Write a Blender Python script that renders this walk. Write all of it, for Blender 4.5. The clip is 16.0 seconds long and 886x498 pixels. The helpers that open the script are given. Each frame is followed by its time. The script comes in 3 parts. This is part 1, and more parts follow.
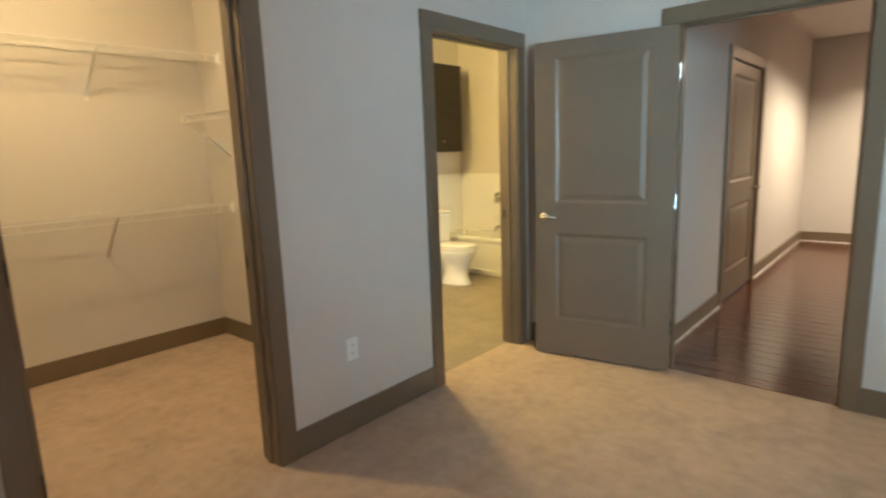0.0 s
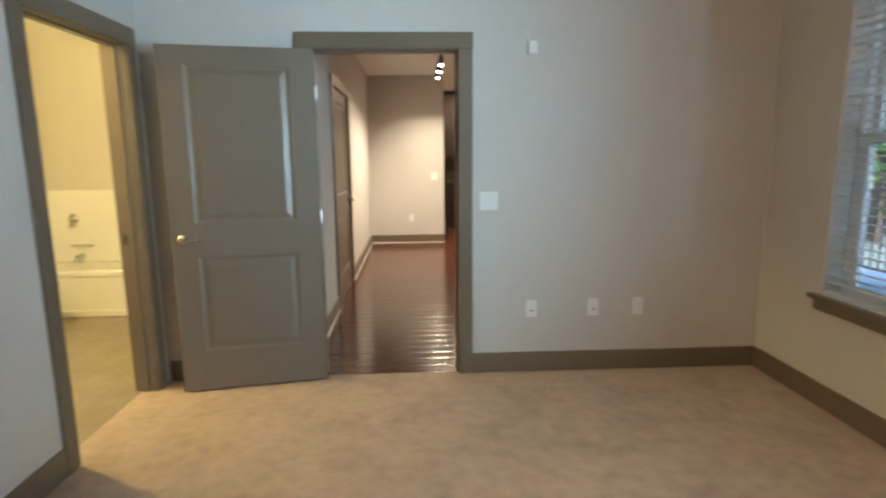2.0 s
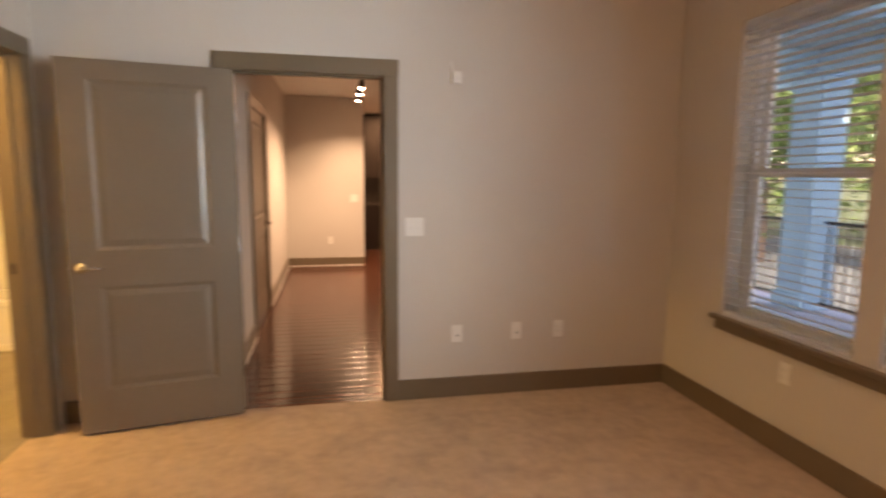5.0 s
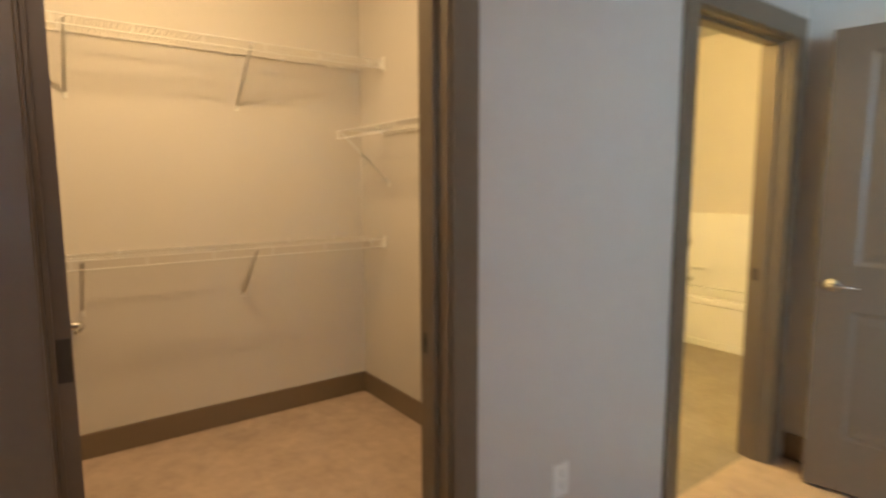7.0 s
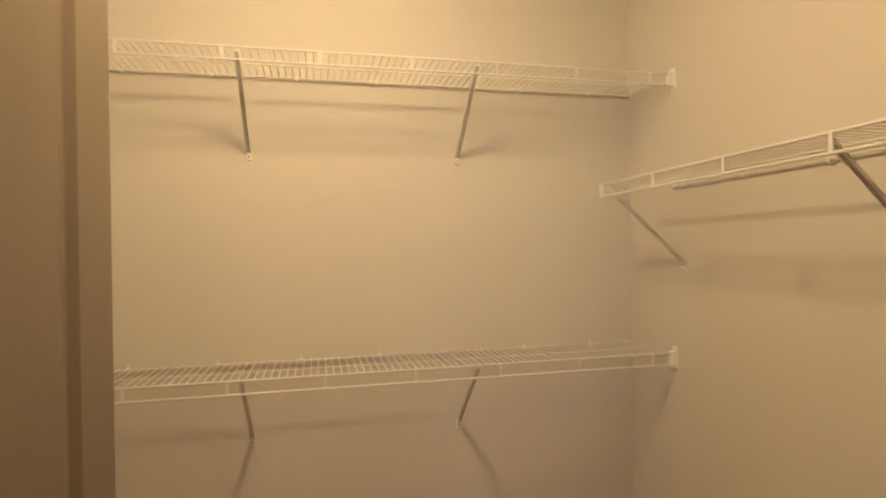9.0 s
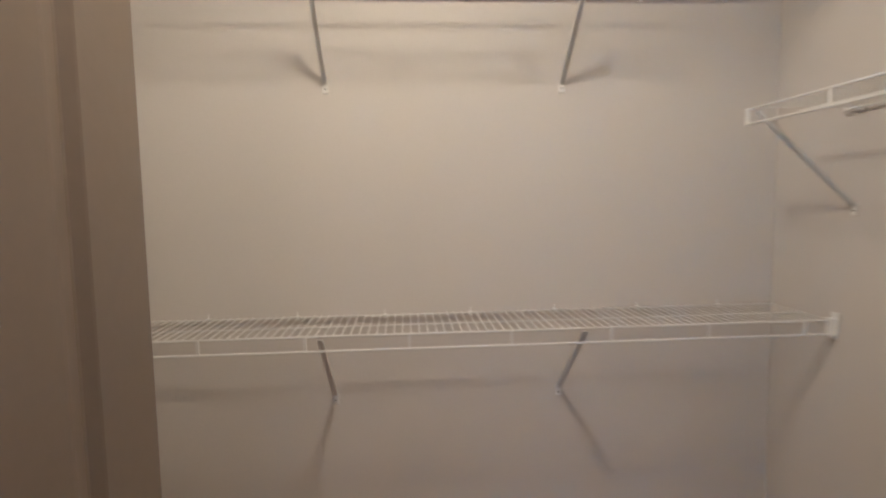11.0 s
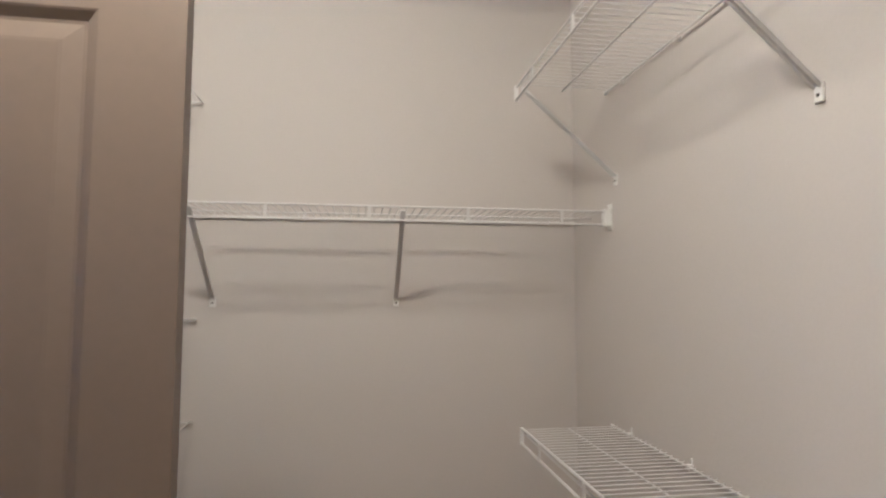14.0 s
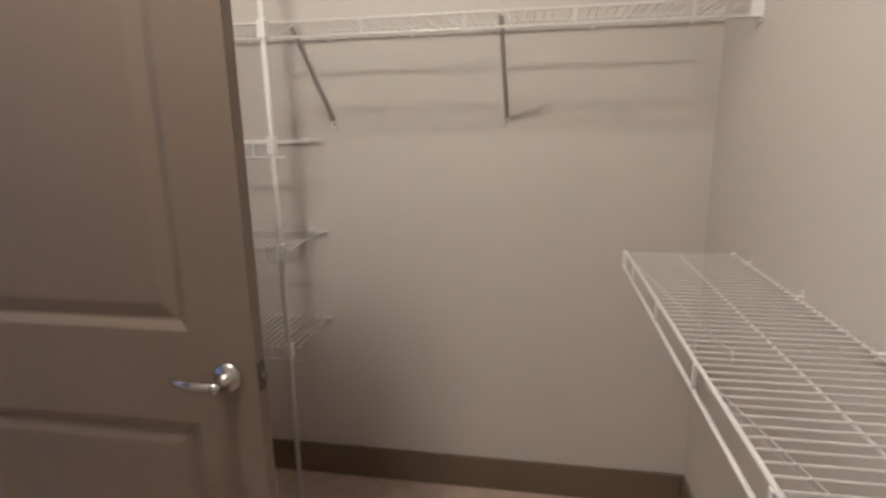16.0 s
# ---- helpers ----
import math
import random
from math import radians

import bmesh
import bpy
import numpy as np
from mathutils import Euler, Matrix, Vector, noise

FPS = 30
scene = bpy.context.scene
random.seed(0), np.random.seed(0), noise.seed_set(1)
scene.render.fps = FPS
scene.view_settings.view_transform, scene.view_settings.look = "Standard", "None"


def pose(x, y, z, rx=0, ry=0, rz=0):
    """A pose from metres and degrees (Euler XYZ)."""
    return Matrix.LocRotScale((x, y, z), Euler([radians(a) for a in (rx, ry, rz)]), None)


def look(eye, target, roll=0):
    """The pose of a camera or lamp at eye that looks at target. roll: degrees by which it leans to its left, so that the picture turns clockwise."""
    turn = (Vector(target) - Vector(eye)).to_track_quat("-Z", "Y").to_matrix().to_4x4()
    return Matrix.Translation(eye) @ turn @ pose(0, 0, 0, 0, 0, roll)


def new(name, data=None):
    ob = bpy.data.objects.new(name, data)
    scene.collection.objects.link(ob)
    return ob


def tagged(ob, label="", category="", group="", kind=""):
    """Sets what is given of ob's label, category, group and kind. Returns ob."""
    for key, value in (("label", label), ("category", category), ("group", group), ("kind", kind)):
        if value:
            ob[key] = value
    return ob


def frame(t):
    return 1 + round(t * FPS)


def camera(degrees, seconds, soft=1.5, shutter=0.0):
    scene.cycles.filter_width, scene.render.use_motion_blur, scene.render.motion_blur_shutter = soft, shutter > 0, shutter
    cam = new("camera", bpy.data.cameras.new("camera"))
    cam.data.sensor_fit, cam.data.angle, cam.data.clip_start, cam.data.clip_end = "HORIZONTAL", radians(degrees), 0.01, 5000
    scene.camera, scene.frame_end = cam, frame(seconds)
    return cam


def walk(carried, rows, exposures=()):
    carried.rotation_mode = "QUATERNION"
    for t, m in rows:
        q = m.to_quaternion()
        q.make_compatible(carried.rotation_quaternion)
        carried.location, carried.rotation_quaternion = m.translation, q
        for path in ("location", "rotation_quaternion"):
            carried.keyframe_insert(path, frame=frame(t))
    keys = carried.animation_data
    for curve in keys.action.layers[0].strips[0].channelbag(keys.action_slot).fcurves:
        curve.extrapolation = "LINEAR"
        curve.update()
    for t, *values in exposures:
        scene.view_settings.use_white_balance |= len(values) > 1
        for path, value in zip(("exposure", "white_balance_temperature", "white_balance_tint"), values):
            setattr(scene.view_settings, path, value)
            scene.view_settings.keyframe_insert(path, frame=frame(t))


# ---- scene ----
cam = camera(77.6, 16.0, soft=2.2, shutter=0.5)
PATH = [
    (0, (-1.13, 0.976, 1.396), (-2.427, 2.458, 1.048), -2.1),
    (0.5, (-1.287, 0.891, 1.436), (-2.273, 2.592, 1.067), -1.8),
    (1, (-1.432, 0.894, 1.428), (-2.053, 2.761, 1.067), -1.4),
    (1.5, (-1.578, 0.872, 1.433), (-1.821, 2.825, 1.079), -0.8),
    (2, (-1.633, 0.881, 1.426), (-1.538, 2.85, 1.09), -0.5),
    (2.5, (-1.633, 0.871, 1.444), (-1.219, 2.8, 1.118), -0.1),
    (3, (-1.656, 0.864, 1.436), (-0.937, 2.707, 1.143), 0.2),
    (3.2, (-1.646, 0.858, 1.439), (-0.834, 2.665, 1.16), 0.4),
    (3.7, (-1.658, 0.871, 1.444), (-0.673, 2.656, 1.17), 0.4),
    (4.25, (-1.67, 0.886, 1.45), (-0.752, 2.743, 1.18), 0.5),
    (4.8, (-1.683, 0.901, 1.455), (-1.094, 2.851, 1.19), 0.5),
    (5.3, (-1.695, 0.914, 1.46), (-1.632, 2.896, 1.2), 0.5),
    (5.5, (-1.705, 0.943, 1.426), (-1.895, 2.919, 1.183), 0.4),
    (6, (-1.655, 1.097, 1.431), (-2.488, 2.899, 1.188), 0.1),
    (6.5, (-1.789, 1.195, 1.414), (-3.08, 2.703, 1.168), 0.1),
    (7, (-2.087, 1.339, 1.397), (-3.689, 2.514, 1.164), -0.2),
    (7.5, (-2.399, 1.51, 1.407), (-4.197, 2.362, 1.208), -0.6),
    (8, (-2.694, 1.634, 1.433), (-4.589, 2.267, 1.347), -1.0),
    (8.2, (-2.831, 1.69, 1.458), (-4.756, 2.23, 1.426), -1.0),
    (10.3, (-3.303, 1.733, 1.494), (-5.267, 2.111, 1.458), -0.9),
    (10.5, (-3.321, 1.731, 1.503), (-5.29, 2.064, 1.394), -0.9),
    (11, (-3.438, 1.745, 1.449), (-5.426, 1.872, 1.276), -1.0),
    (11.5, (-3.667, 1.871, 1.446), (-5.646, 1.604, 1.327), -1.8),
    (12, (-3.9, 1.938, 1.467), (-5.741, 1.156, 1.448), -2.2),
    (12.5, (-4.117, 2.019, 1.503), (-5.633, 0.718, 1.598), -1.4),
    (13, (-4.272, 2.127, 1.48), (-5.368, 0.465, 1.668), -0.9),
    (13.5, (-4.384, 2.258, 1.46), (-5.056, 0.385, 1.659), 0.0),
    (14, (-4.544, 2.322, 1.485), (-4.84, 0.35, 1.63), 0.1),
    (14.5, (-4.717, 2.313, 1.483), (-4.777, 0.315, 1.534), -0.1),
    (15, (-4.783, 2.291, 1.456), (-4.683, 0.295, 1.367), -0.4),
    (15.5, (-4.799, 2.284, 1.437), (-4.596, 0.311, 1.178), -0.6),
    (16, (-4.796, 2.292, 1.432), (-4.446, 0.373, 0.99), -1.0),
]
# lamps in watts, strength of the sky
SKY, WINDOW_FILL_W, CLOSET_W, BATH_W, BED_FILL_W, KITCHEN_FILL_W, TRACK_W = 0.150, 4.7, 4.5, 20.0, 4.3, 10.0, 24.0
# seconds, stops, kelvin, tint
EXPOSURES = [
    (0.0, 2.57, 6650, 17), (1.5, 2.61, 6400, 15), (2.0, 2.64, 6350, 15), (2.5, 2.56, 7200, 22), (3.0, 2.58, 7550, 26),
    (5.5, 2.46, 9900, 44), (6.0, 2.48, 8400, 36), (6.5, 2.48, 7450, 29), (7.0, 2.53, 7000, 25), (8.2, 2.53, 7200, 22),
    (10.3, 2.25, 4780, 25), (11.5, 2.43, 4650, 26), (12.5, 2.51, 4420, 26), (14.5, 2.57, 4370, 25), (16.0, 2.68, 4500, 25),
]
walk(cam, [(t, look(eye, target, roll)) for t, eye, target, roll in PATH], EXPOSURES)

# ---------------------------------------------------------------- world and lamps
world = bpy.data.worlds.new("sky")
scene.world = world
world.use_nodes = True
wn = world.node_tree.nodes
sky = wn.new("ShaderNodeTexSky")
sky.sky_type = "NISHITA"
sky.sun_disc = False
sky.sun_elevation = radians(48)
sky.sun_rotation = radians(153)
world.node_tree.links.new(sky.outputs["Color"], wn["Background"].inputs["Color"])
wn["Background"].inputs["Strength"].default_value = SKY


def lamp(name, kind, energy, colour, m, **props):
    data = bpy.data.lights.new(name, kind)
    data.energy, data.color = energy, colour
    if "size" in props:
        data.shape, data.size, data.size_y = "RECTANGLE", props["size"], props["size_y"]
    if "radius" in props:
        data.shadow_soft_size = props["radius"]
    if "cone" in props:
        data.spot_size, data.spot_blend = radians(props["cone"]), props.get("blend", 0.75)
    if "spread" in props:
        data.spread = radians(props["spread"])
    if "angle" in props:
        data.angle = radians(props["angle"])
    ob = new(name, data)
    ob.matrix_world = m
    return ob


WARM = (1.0, 0.755, 0.345)
WARMER = (1.0, 0.78, 0.26)
lamp("sun", "SUN", 2.2, (1.0, 0.94, 0.86), look((4, -8, 10), (0, 0, 0)), angle=0.5)
# added fill lamp outside an invented side window, aslant for the twin windows' daylight
lamp("window_skylight", "AREA", WINDOW_FILL_W, (0.45, 0.82, 1.0), look((1.20, -0.26, 1.40), (0.64, 0.57, 1.45)), size=0.9, size_y=1.6, spread=62)
lamp("closet_bulb", "SPOT", CLOSET_W * 1.72, WARM, pose(-4.21, 1.75, 2.63), radius=0.085, cone=180, blend=0.01)
lamp("closet_bulb_down", "AREA", CLOSET_W * 0.46, WARM, pose(-4.21, 1.75, 2.635), size=0.16, size_y=0.16)
lamp("bath_bulb", "POINT", BATH_W, WARMER, pose(-4.25, 3.93, 2.36), radius=0.10)
# unseen warm lamp, added to fill the bedroom
lamp("bedroom_fill_lamp", "POINT", BED_FILL_W, (1.0, 0.74, 0.48), pose(-0.40, 1.3, 2.42), radius=0.12)
# unseen lamp without a fixture, added to brighten the kitchen
lamp("kitchen_fill_lamp", "AREA", KITCHEN_FILL_W, (1.0, 0.70, 0.42), look((-0.62, 11.1, 2.63), (-0.62, 11.1, 0)), size=0.25, size_y=0.9)


# ---------------------------------------------------------------- materials
def mat(name, colour, rough=0.6, metal=0.0, vary=0.06, scale=3.0, grain=60.0, bump=0.0, piece=0.0, coat=0.0, stains=0.0):
    """A surface with broad and fine variation of its colour, fine relief, and a piece-by-piece difference."""
    m = bpy.data.materials.new(name)
    m.use_nodes = True
    n, l = m.node_tree.nodes, m.node_tree.links
    b = n["Principled BSDF"]
    b.inputs["Roughness"].default_value = rough
    b.inputs["Metallic"].default_value = metal
    b.inputs["Coat Weight"].default_value = coat
    tex = n.new("ShaderNodeTexCoord")
    broad, fine = n.new("ShaderNodeTexNoise"), n.new("ShaderNodeTexNoise")
    broad.inputs["Scale"].default_value, fine.inputs["Scale"].default_value = scale, grain
    broad.inputs["Detail"].default_value, fine.inputs["Detail"].default_value = 4, 3
    geo = n.new("ShaderNodeNewGeometry")
    for t in (broad, fine):
        l.new(geo.outputs["Position"], t.inputs["Vector"])
    add = n.new("ShaderNodeMath")
    add.operation = "MULTIPLY_ADD"
    l.new(broad.outputs["Fac"], add.inputs[0])
    add.inputs[1].default_value = 1.4
    l.new(fine.outputs["Fac"], add.inputs[2])
    ramp = n.new("ShaderNodeMapRange")
    l.new(add.outputs[0], ramp.inputs["Value"])
    ramp.inputs["From Min"].default_value, ramp.inputs["From Max"].default_value = 0.75, 1.65
    ramp.inputs["To Min"].default_value, ramp.inputs["To Max"].default_value = 1 - vary, 1 + vary
    last = ramp.outputs["Result"]
    if piece:
        info = n.new("ShaderNodeObjectInfo")
        pr = n.new("ShaderNodeMapRange")
        l.new(info.outputs["Random"], pr.inputs["Value"])
        pr.inputs["To Min"].default_value, pr.inputs["To Max"].default_value = 1 - piece, 1 + piece
        mul = n.new("ShaderNodeMath")
        mul.operation = "MULTIPLY"
        l.new(last, mul.inputs[0])
        l.new(pr.outputs["Result"], mul.inputs[1])
        last = mul.outputs[0]
    if stains:
        st = n.new("ShaderNodeTexNoise")
        st.inputs["Scale"].default_value, st.inputs["Detail"].default_value = 3.4, 7
        st.inputs["Distortion"].default_value = 0.35
        st.inputs["Roughness"].default_value = 0.64
        l.new(geo.outputs["Position"], st.inputs["Vector"])
        sr = n.new("ShaderNodeMapRange")
        l.new(st.outputs["Fac"], sr.inputs["Value"])
        sr.inputs["From Min"].default_value, sr.inputs["From Max"].default_value = 0.44, 0.70
        sr.inputs["To Min"].default_value, sr.inputs["To Max"].default_value = 1.0, 1 - stains
        mul = n.new("ShaderNodeMath")
        mul.operation = "MULTIPLY"
        l.new(last, mul.inputs[0])
        l.new(sr.outputs["Result"], mul.inputs[1])
        last = mul.outputs[0]
    scale_c = n.new("ShaderNodeVectorMath")
    scale_c.operation = "SCALE"
    scale_c.inputs[0].default_value = colour
    l.new(last, scale_c.inputs["Scale"])
    l.new(scale_c.outputs["Vector"], b.inputs["Base Color"])
    if bump:
        bn = n.new("ShaderNodeBump")
        bn.inputs["Strength"].default_value, bn.inputs["Distance"].default_value = min(1.0, bump), 0.004
        l.new(fine.outputs["Fac"], bn.inputs["Height"])
        l.new(bn.outputs["Normal"], b.inputs["Normal"])
    return m


def wood_mat(name, dark, light, rough, along=0, piece=0.18):
    """Boards with long grain along x (0) or y (1)."""
    m = mat(name, light, rough, piece=piece, vary=0.10, scale=2.0, grain=40, bump=0.05)
    n, l = m.node_tree.nodes, m.node_tree.links
    b = n["Principled BSDF"]
    src = b.inputs["Base Color"].links[0].from_socket
    geo = n.new("ShaderNodeNewGeometry")
    mp = n.new("ShaderNodeMapping")
    mp.inputs["Scale"].default_value = (1.2, 28, 28) if along == 0 else (28, 1.2, 28)
    l.new(geo.outputs["Position"], mp.inputs["Vector"])
    g = n.new("ShaderNodeTexNoise")
    g.inputs["Scale"].default_value, g.inputs["Detail"].default_value = 1.6, 6
    l.new(mp.outputs["Vector"], g.inputs["Vector"])
    r = n.new("ShaderNodeMapRange")
    r.inputs["From Min"].default_value, r.inputs["From Max"].default_value = 0.35, 0.68
    l.new(g.outputs["Fac"], r.inputs["Value"])
    mix = n.new("ShaderNodeMix")
    mix.data_type = "RGBA"
    l.new(r.outputs["Result"], mix.inputs["Factor"])
    mix.inputs["A"].default_value = (*dark, 1)
    l.new(src, mix.inputs["B"])
    l.new(mix.outputs["Result"], b.inputs["Base Color"])
    return m


def glow_mat(name, colour, strength):
    m = bpy.data.materials.new(name)
    m.use_nodes = True
    b = m.node_tree.nodes["Principled BSDF"]
    b.inputs["Base Color"].default_value = (0.8, 0.8, 0.8, 1)
    b.inputs["Emission Color"].default_value = (*colour, 1)
    b.inputs["Emission Strength"].default_value = strength
    return m


WALL = mat("wall_paint", (0.600, 0.562, 0.522), 0.75, vary=0.025, scale=1.2, grain=140, bump=0.10)
CEIL = mat("ceiling_paint", (0.72, 0.70, 0.67), 0.9, vary=0.03, grain=90, bump=0.2)
TRIM = mat("taupe_trim_paint", (0.174, 0.130, 0.088), 0.36, vary=0.05, scale=2.5, grain=45, bump=0.03)
DOORPAINT = mat("taupe_door_paint", (0.190, 0.147, 0.110), 0.36, vary=0.05, scale=1.5, grain=50, bump=0.03)
CARPET = mat("beige_carpet", (0.53, 0.408, 0.326), 0.97, vary=0.15, scale=14.0, grain=220, bump=1.0, stains=0.20)
WIRE = mat("white_vinyl_coated_wire", (0.67, 0.655, 0.63), 0.40, vary=0.02)
BRACE = mat("white_coated_steel", (0.70, 0.69, 0.67), 0.38, vary=0.04)
PLASTIC = mat("white_plastic", (0.80, 0.79, 0.76), 0.35, vary=0.02)
DARKHOLE = mat("dark_slot", (0.03, 0.03, 0.03), 0.6)
BRIGHT = mat("polished_chrome", (0.80, 0.79, 0.77), 0.18, metal=1.0, vary=0.02)
CHROME = mat("satin_nickel", (0.48, 0.46, 0.43), 0.25, metal=1.0, vary=0.04)
HINGE = mat("aged_nickel", (0.10, 0.088, 0.076), 0.4, metal=0.8, vary=0.1)
HALLWOOD = wood_mat("red_brown_hardwood", (0.048, 0.017, 0.010), (0.135, 0.050, 0.029), 0.16, along=0)
BATHWOOD = mat("grey_brown_vinyl_plank", (0.270, 0.228, 0.184), 0.5, vary=0.20, scale=4.5, grain=26, bump=0.03, piece=0.05)
GROUT = mat("dark_joint", (0.02, 0.012, 0.009), 0.8)
CERAMIC = mat("white_ceramic", (0.80, 0.79, 0.77), 0.12, vary=0.01, coat=0.3)
ACRYLIC = mat("white_acrylic", (0.78, 0.77, 0.74), 0.25, vary=0.015)
ESPRESSO = wood_mat("espresso_cabinet", (0.008, 0.005, 0.004), (0.018, 0.011, 0.007), 0.55, along=1, piece=0.0)
VINYL = mat("white_window_vinyl", (0.78, 0.79, 0.80), 0.35, vary=0.02)
SLAT = mat("white_blind_slat", (0.88, 0.89, 0.90), 0.45, vary=0.02, piece=0.03)
# thin slats let part of the daylight through
sn_, sl_ = SLAT.node_tree.nodes, SLAT.node_tree.links
slat_mix, slat_through = sn_.new("ShaderNodeMixShader"), sn_.new("ShaderNodeBsdfTranslucent")
slat_through.inputs["Color"].default_value = (0.92, 0.94, 0.95, 1)
slat_mix.inputs["Fac"].default_value = 0.75
sl_.new(sn_["Principled BSDF"].outputs["BSDF"], slat_mix.inputs[1])
sl_.new(slat_through.outputs["BSDF"], slat_mix.inputs[2])
sl_.new(slat_mix.outputs["Shader"], sn_["Material Output"].inputs["Surface"])
STONE = mat("dark_granite", (0.06, 0.055, 0.05), 0.2, vary=0.4, grain=120)
# siding colour carries the blue of the skylight
SIDING = mat("skylight_tinted_siding", (0.44, 0.70, 0.96), 0.7, vary=0.04, scale=1.0)
# pale paint with the cyan of the skylight put into its colour
PORCHSKYLIT = mat("skylight_tinted_porch_paint", (0.44, 0.80, 0.97), 0.6, vary=0.04)
PORCHCEIL = mat("porch_ceiling_paint", (0.30, 0.50, 0.54), 0.7, vary=0.05)
# concrete shifted towards blue, for skylight on the slab
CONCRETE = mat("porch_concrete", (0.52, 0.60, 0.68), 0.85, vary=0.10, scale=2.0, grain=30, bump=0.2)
# shade is put into this colour, as the sun would whiten the court
COURT = mat("shaded_court_paving", (0.11, 0.15, 0.145), 0.9, vary=0.15, scale=2.0, grain=30)
IRON = mat("black_iron", (0.02, 0.02, 0.02), 0.45, metal=0.3)
BARK = mat("bark", (0.09, 0.07, 0.05), 0.95, vary=0.3, scale=8, bump=0.6)
LEAF = mat("leaves", (0.10, 0.20, 0.045), 0.6, vary=0.3, scale=2.0, grain=12)
GRASS = mat("grass", (0.06, 0.10, 0.03), 0.95, vary=0.3, scale=1.0, grain=20)
SHADE = glow_mat("lit_opal_glass", (1.0, 0.80, 0.55), 2.4)
TRACKGLOW = glow_mat("lit_spot_lens", (1.0, 0.86, 0.66), 14.0)
ROADDIM = mat("far_paving", (0.20, 0.20, 0.20), 0.9, vary=0.1)

GLASS = bpy.data.materials.new("window_glass")
GLASS.use_nodes = True
gb = GLASS.node_tree.nodes["Principled BSDF"]
gb.inputs["Transmission Weight"].default_value = 1.0
gb.inputs["Roughness"].default_value = 0.0
gb.inputs["IOR"].default_value = 1.45
gb.inputs["Base Color"].default_value = (0.96, 0.98, 1.0, 1)


# ---------------------------------------------------------------- mesh helpers
def box(bm, x0, x1, y0, y1, z0, z1, bevel=0.0):
    x0, x1, y0, y1, z0, z1 = min(x0, x1), max(x0, x1), min(y0, y1), max(y0, y1), min(z0, z1), max(z0, z1)
    made = bmesh.ops.create_cube(bm, size=1.0, matrix=Matrix.Translation(((x0 + x1) / 2, (y0 + y1) / 2, (z0 + z1) / 2)) @ Matrix.Diagonal((x1 - x0, y1 - y0, z1 - z0, 1)))
    if bevel:
        edges = list({e for v in made["verts"] for e in v.link_edges})
        bmesh.ops.bevel(bm, geom=edges, offset=bevel, segments=2, affect="EDGES", profile=0.5)
    return bm


def boxes(*dims, bevel=0.0):
    bm = bmesh.new()
    for d in dims:
        box(bm, *d, bevel=bevel)
    return bm


def rod(bm, a, b, r, sides=6, r2=None):
    a, b = Vector(a), Vector(b)
    d = b - a
    m = Matrix.Translation((a + b) / 2) @ d.to_track_quat("Z", "Y").to_matrix().to_4x4()
    bmesh.ops.create_cone(bm, cap_ends=True, segments=sides, radius1=r, radius2=r if r2 is None else r2, depth=d.length, matrix=m)
    return bm


def rods(pairs, r, sides=6):
    """Many thin wires in one mesh, from straight runs a to b."""
    verts, faces = [], []
    for a, b in pairs:
        a, b = Vector(a), Vector(b)
        d = (b - a).normalized()
        u = d.orthogonal().normalized()
        w = d.cross(u)
        k = len(verts)
        for p in (a, b):
            for i in range(sides):
                ang = 2 * math.pi * i / sides
                verts.append(p + r * (math.cos(ang) * u + math.sin(ang) * w))
        for i in range(sides):
            j = (i + 1) % sides
            faces.append((k + i, k + j, k + sides + j, k + sides + i))
        faces.append(tuple(k + i for i in reversed(range(sides))))
        faces.append(tuple(k + sides + i for i in range(sides)))
    me = bpy.data.meshes.new("wires")
    me.from_pydata([tuple(v) for v in verts], [], faces)
    return me


def sweep(pts, sides=12):
    """One smooth tapering tube along (point, radius) pairs, mostly along x."""
    bm = bmesh.new()
    rings = []
    for i, (p, r) in enumerate(pts):
        d = (pts[min(i + 1, len(pts) - 1)][0] - pts[max(i - 1, 0)][0]).normalized()
        u = d.cross(Vector((0, 0, 1))).normalized()
        v = u.cross(d)
        rings.append([bm.verts.new(p + r * (0.8 * math.cos(a) * u + math.sin(a) * v)) for a in (2 * math.pi * k / sides for k in range(sides))])
    for a, b in zip(rings, rings[1:]):
        for k in range(sides):
            j = (k + 1) % sides
            bm.faces.new((a[k], a[j], b[j], b[k]))
    bm.faces.new(list(reversed(rings[0])))
    bm.faces.new(rings[-1])
    return bm


def lathe(bm, profile, m, steps=28, sx=1.0, sy=1.0):
    """Turn a profile of (radius, height) about z; sx and sy squash it."""
    rings = []
    for r, z in profile:
        rings.append([bm.verts.new(m @ Vector((sx * r * math.cos(2 * math.pi * i / steps), sy * r * math.sin(2 * math.pi * i / steps), z))) for i in range(steps)])
    for a, b in zip(rings, rings[1:]):
        for i in range(steps):
            j = (i + 1) % steps
            bm.faces.new((a[i], a[j], b[j], b[i]))
    bm.faces.new(list(reversed(rings[0])))
    bm.faces.new(rings[-1])
    return bm


def finish(bm, name, smooth=False):
    if isinstance(bm, bpy.types.Mesh):
        me = bm
    else:
        bmesh.ops.recalc_face_normals(bm, faces=bm.faces[:])
        me = bpy.data.meshes.new(name)
        bm.to_mesh(me)
        bm.free()
    if smooth:
        me.polygons.foreach_set("use_smooth", [True] * len(me.polygons))
    return me


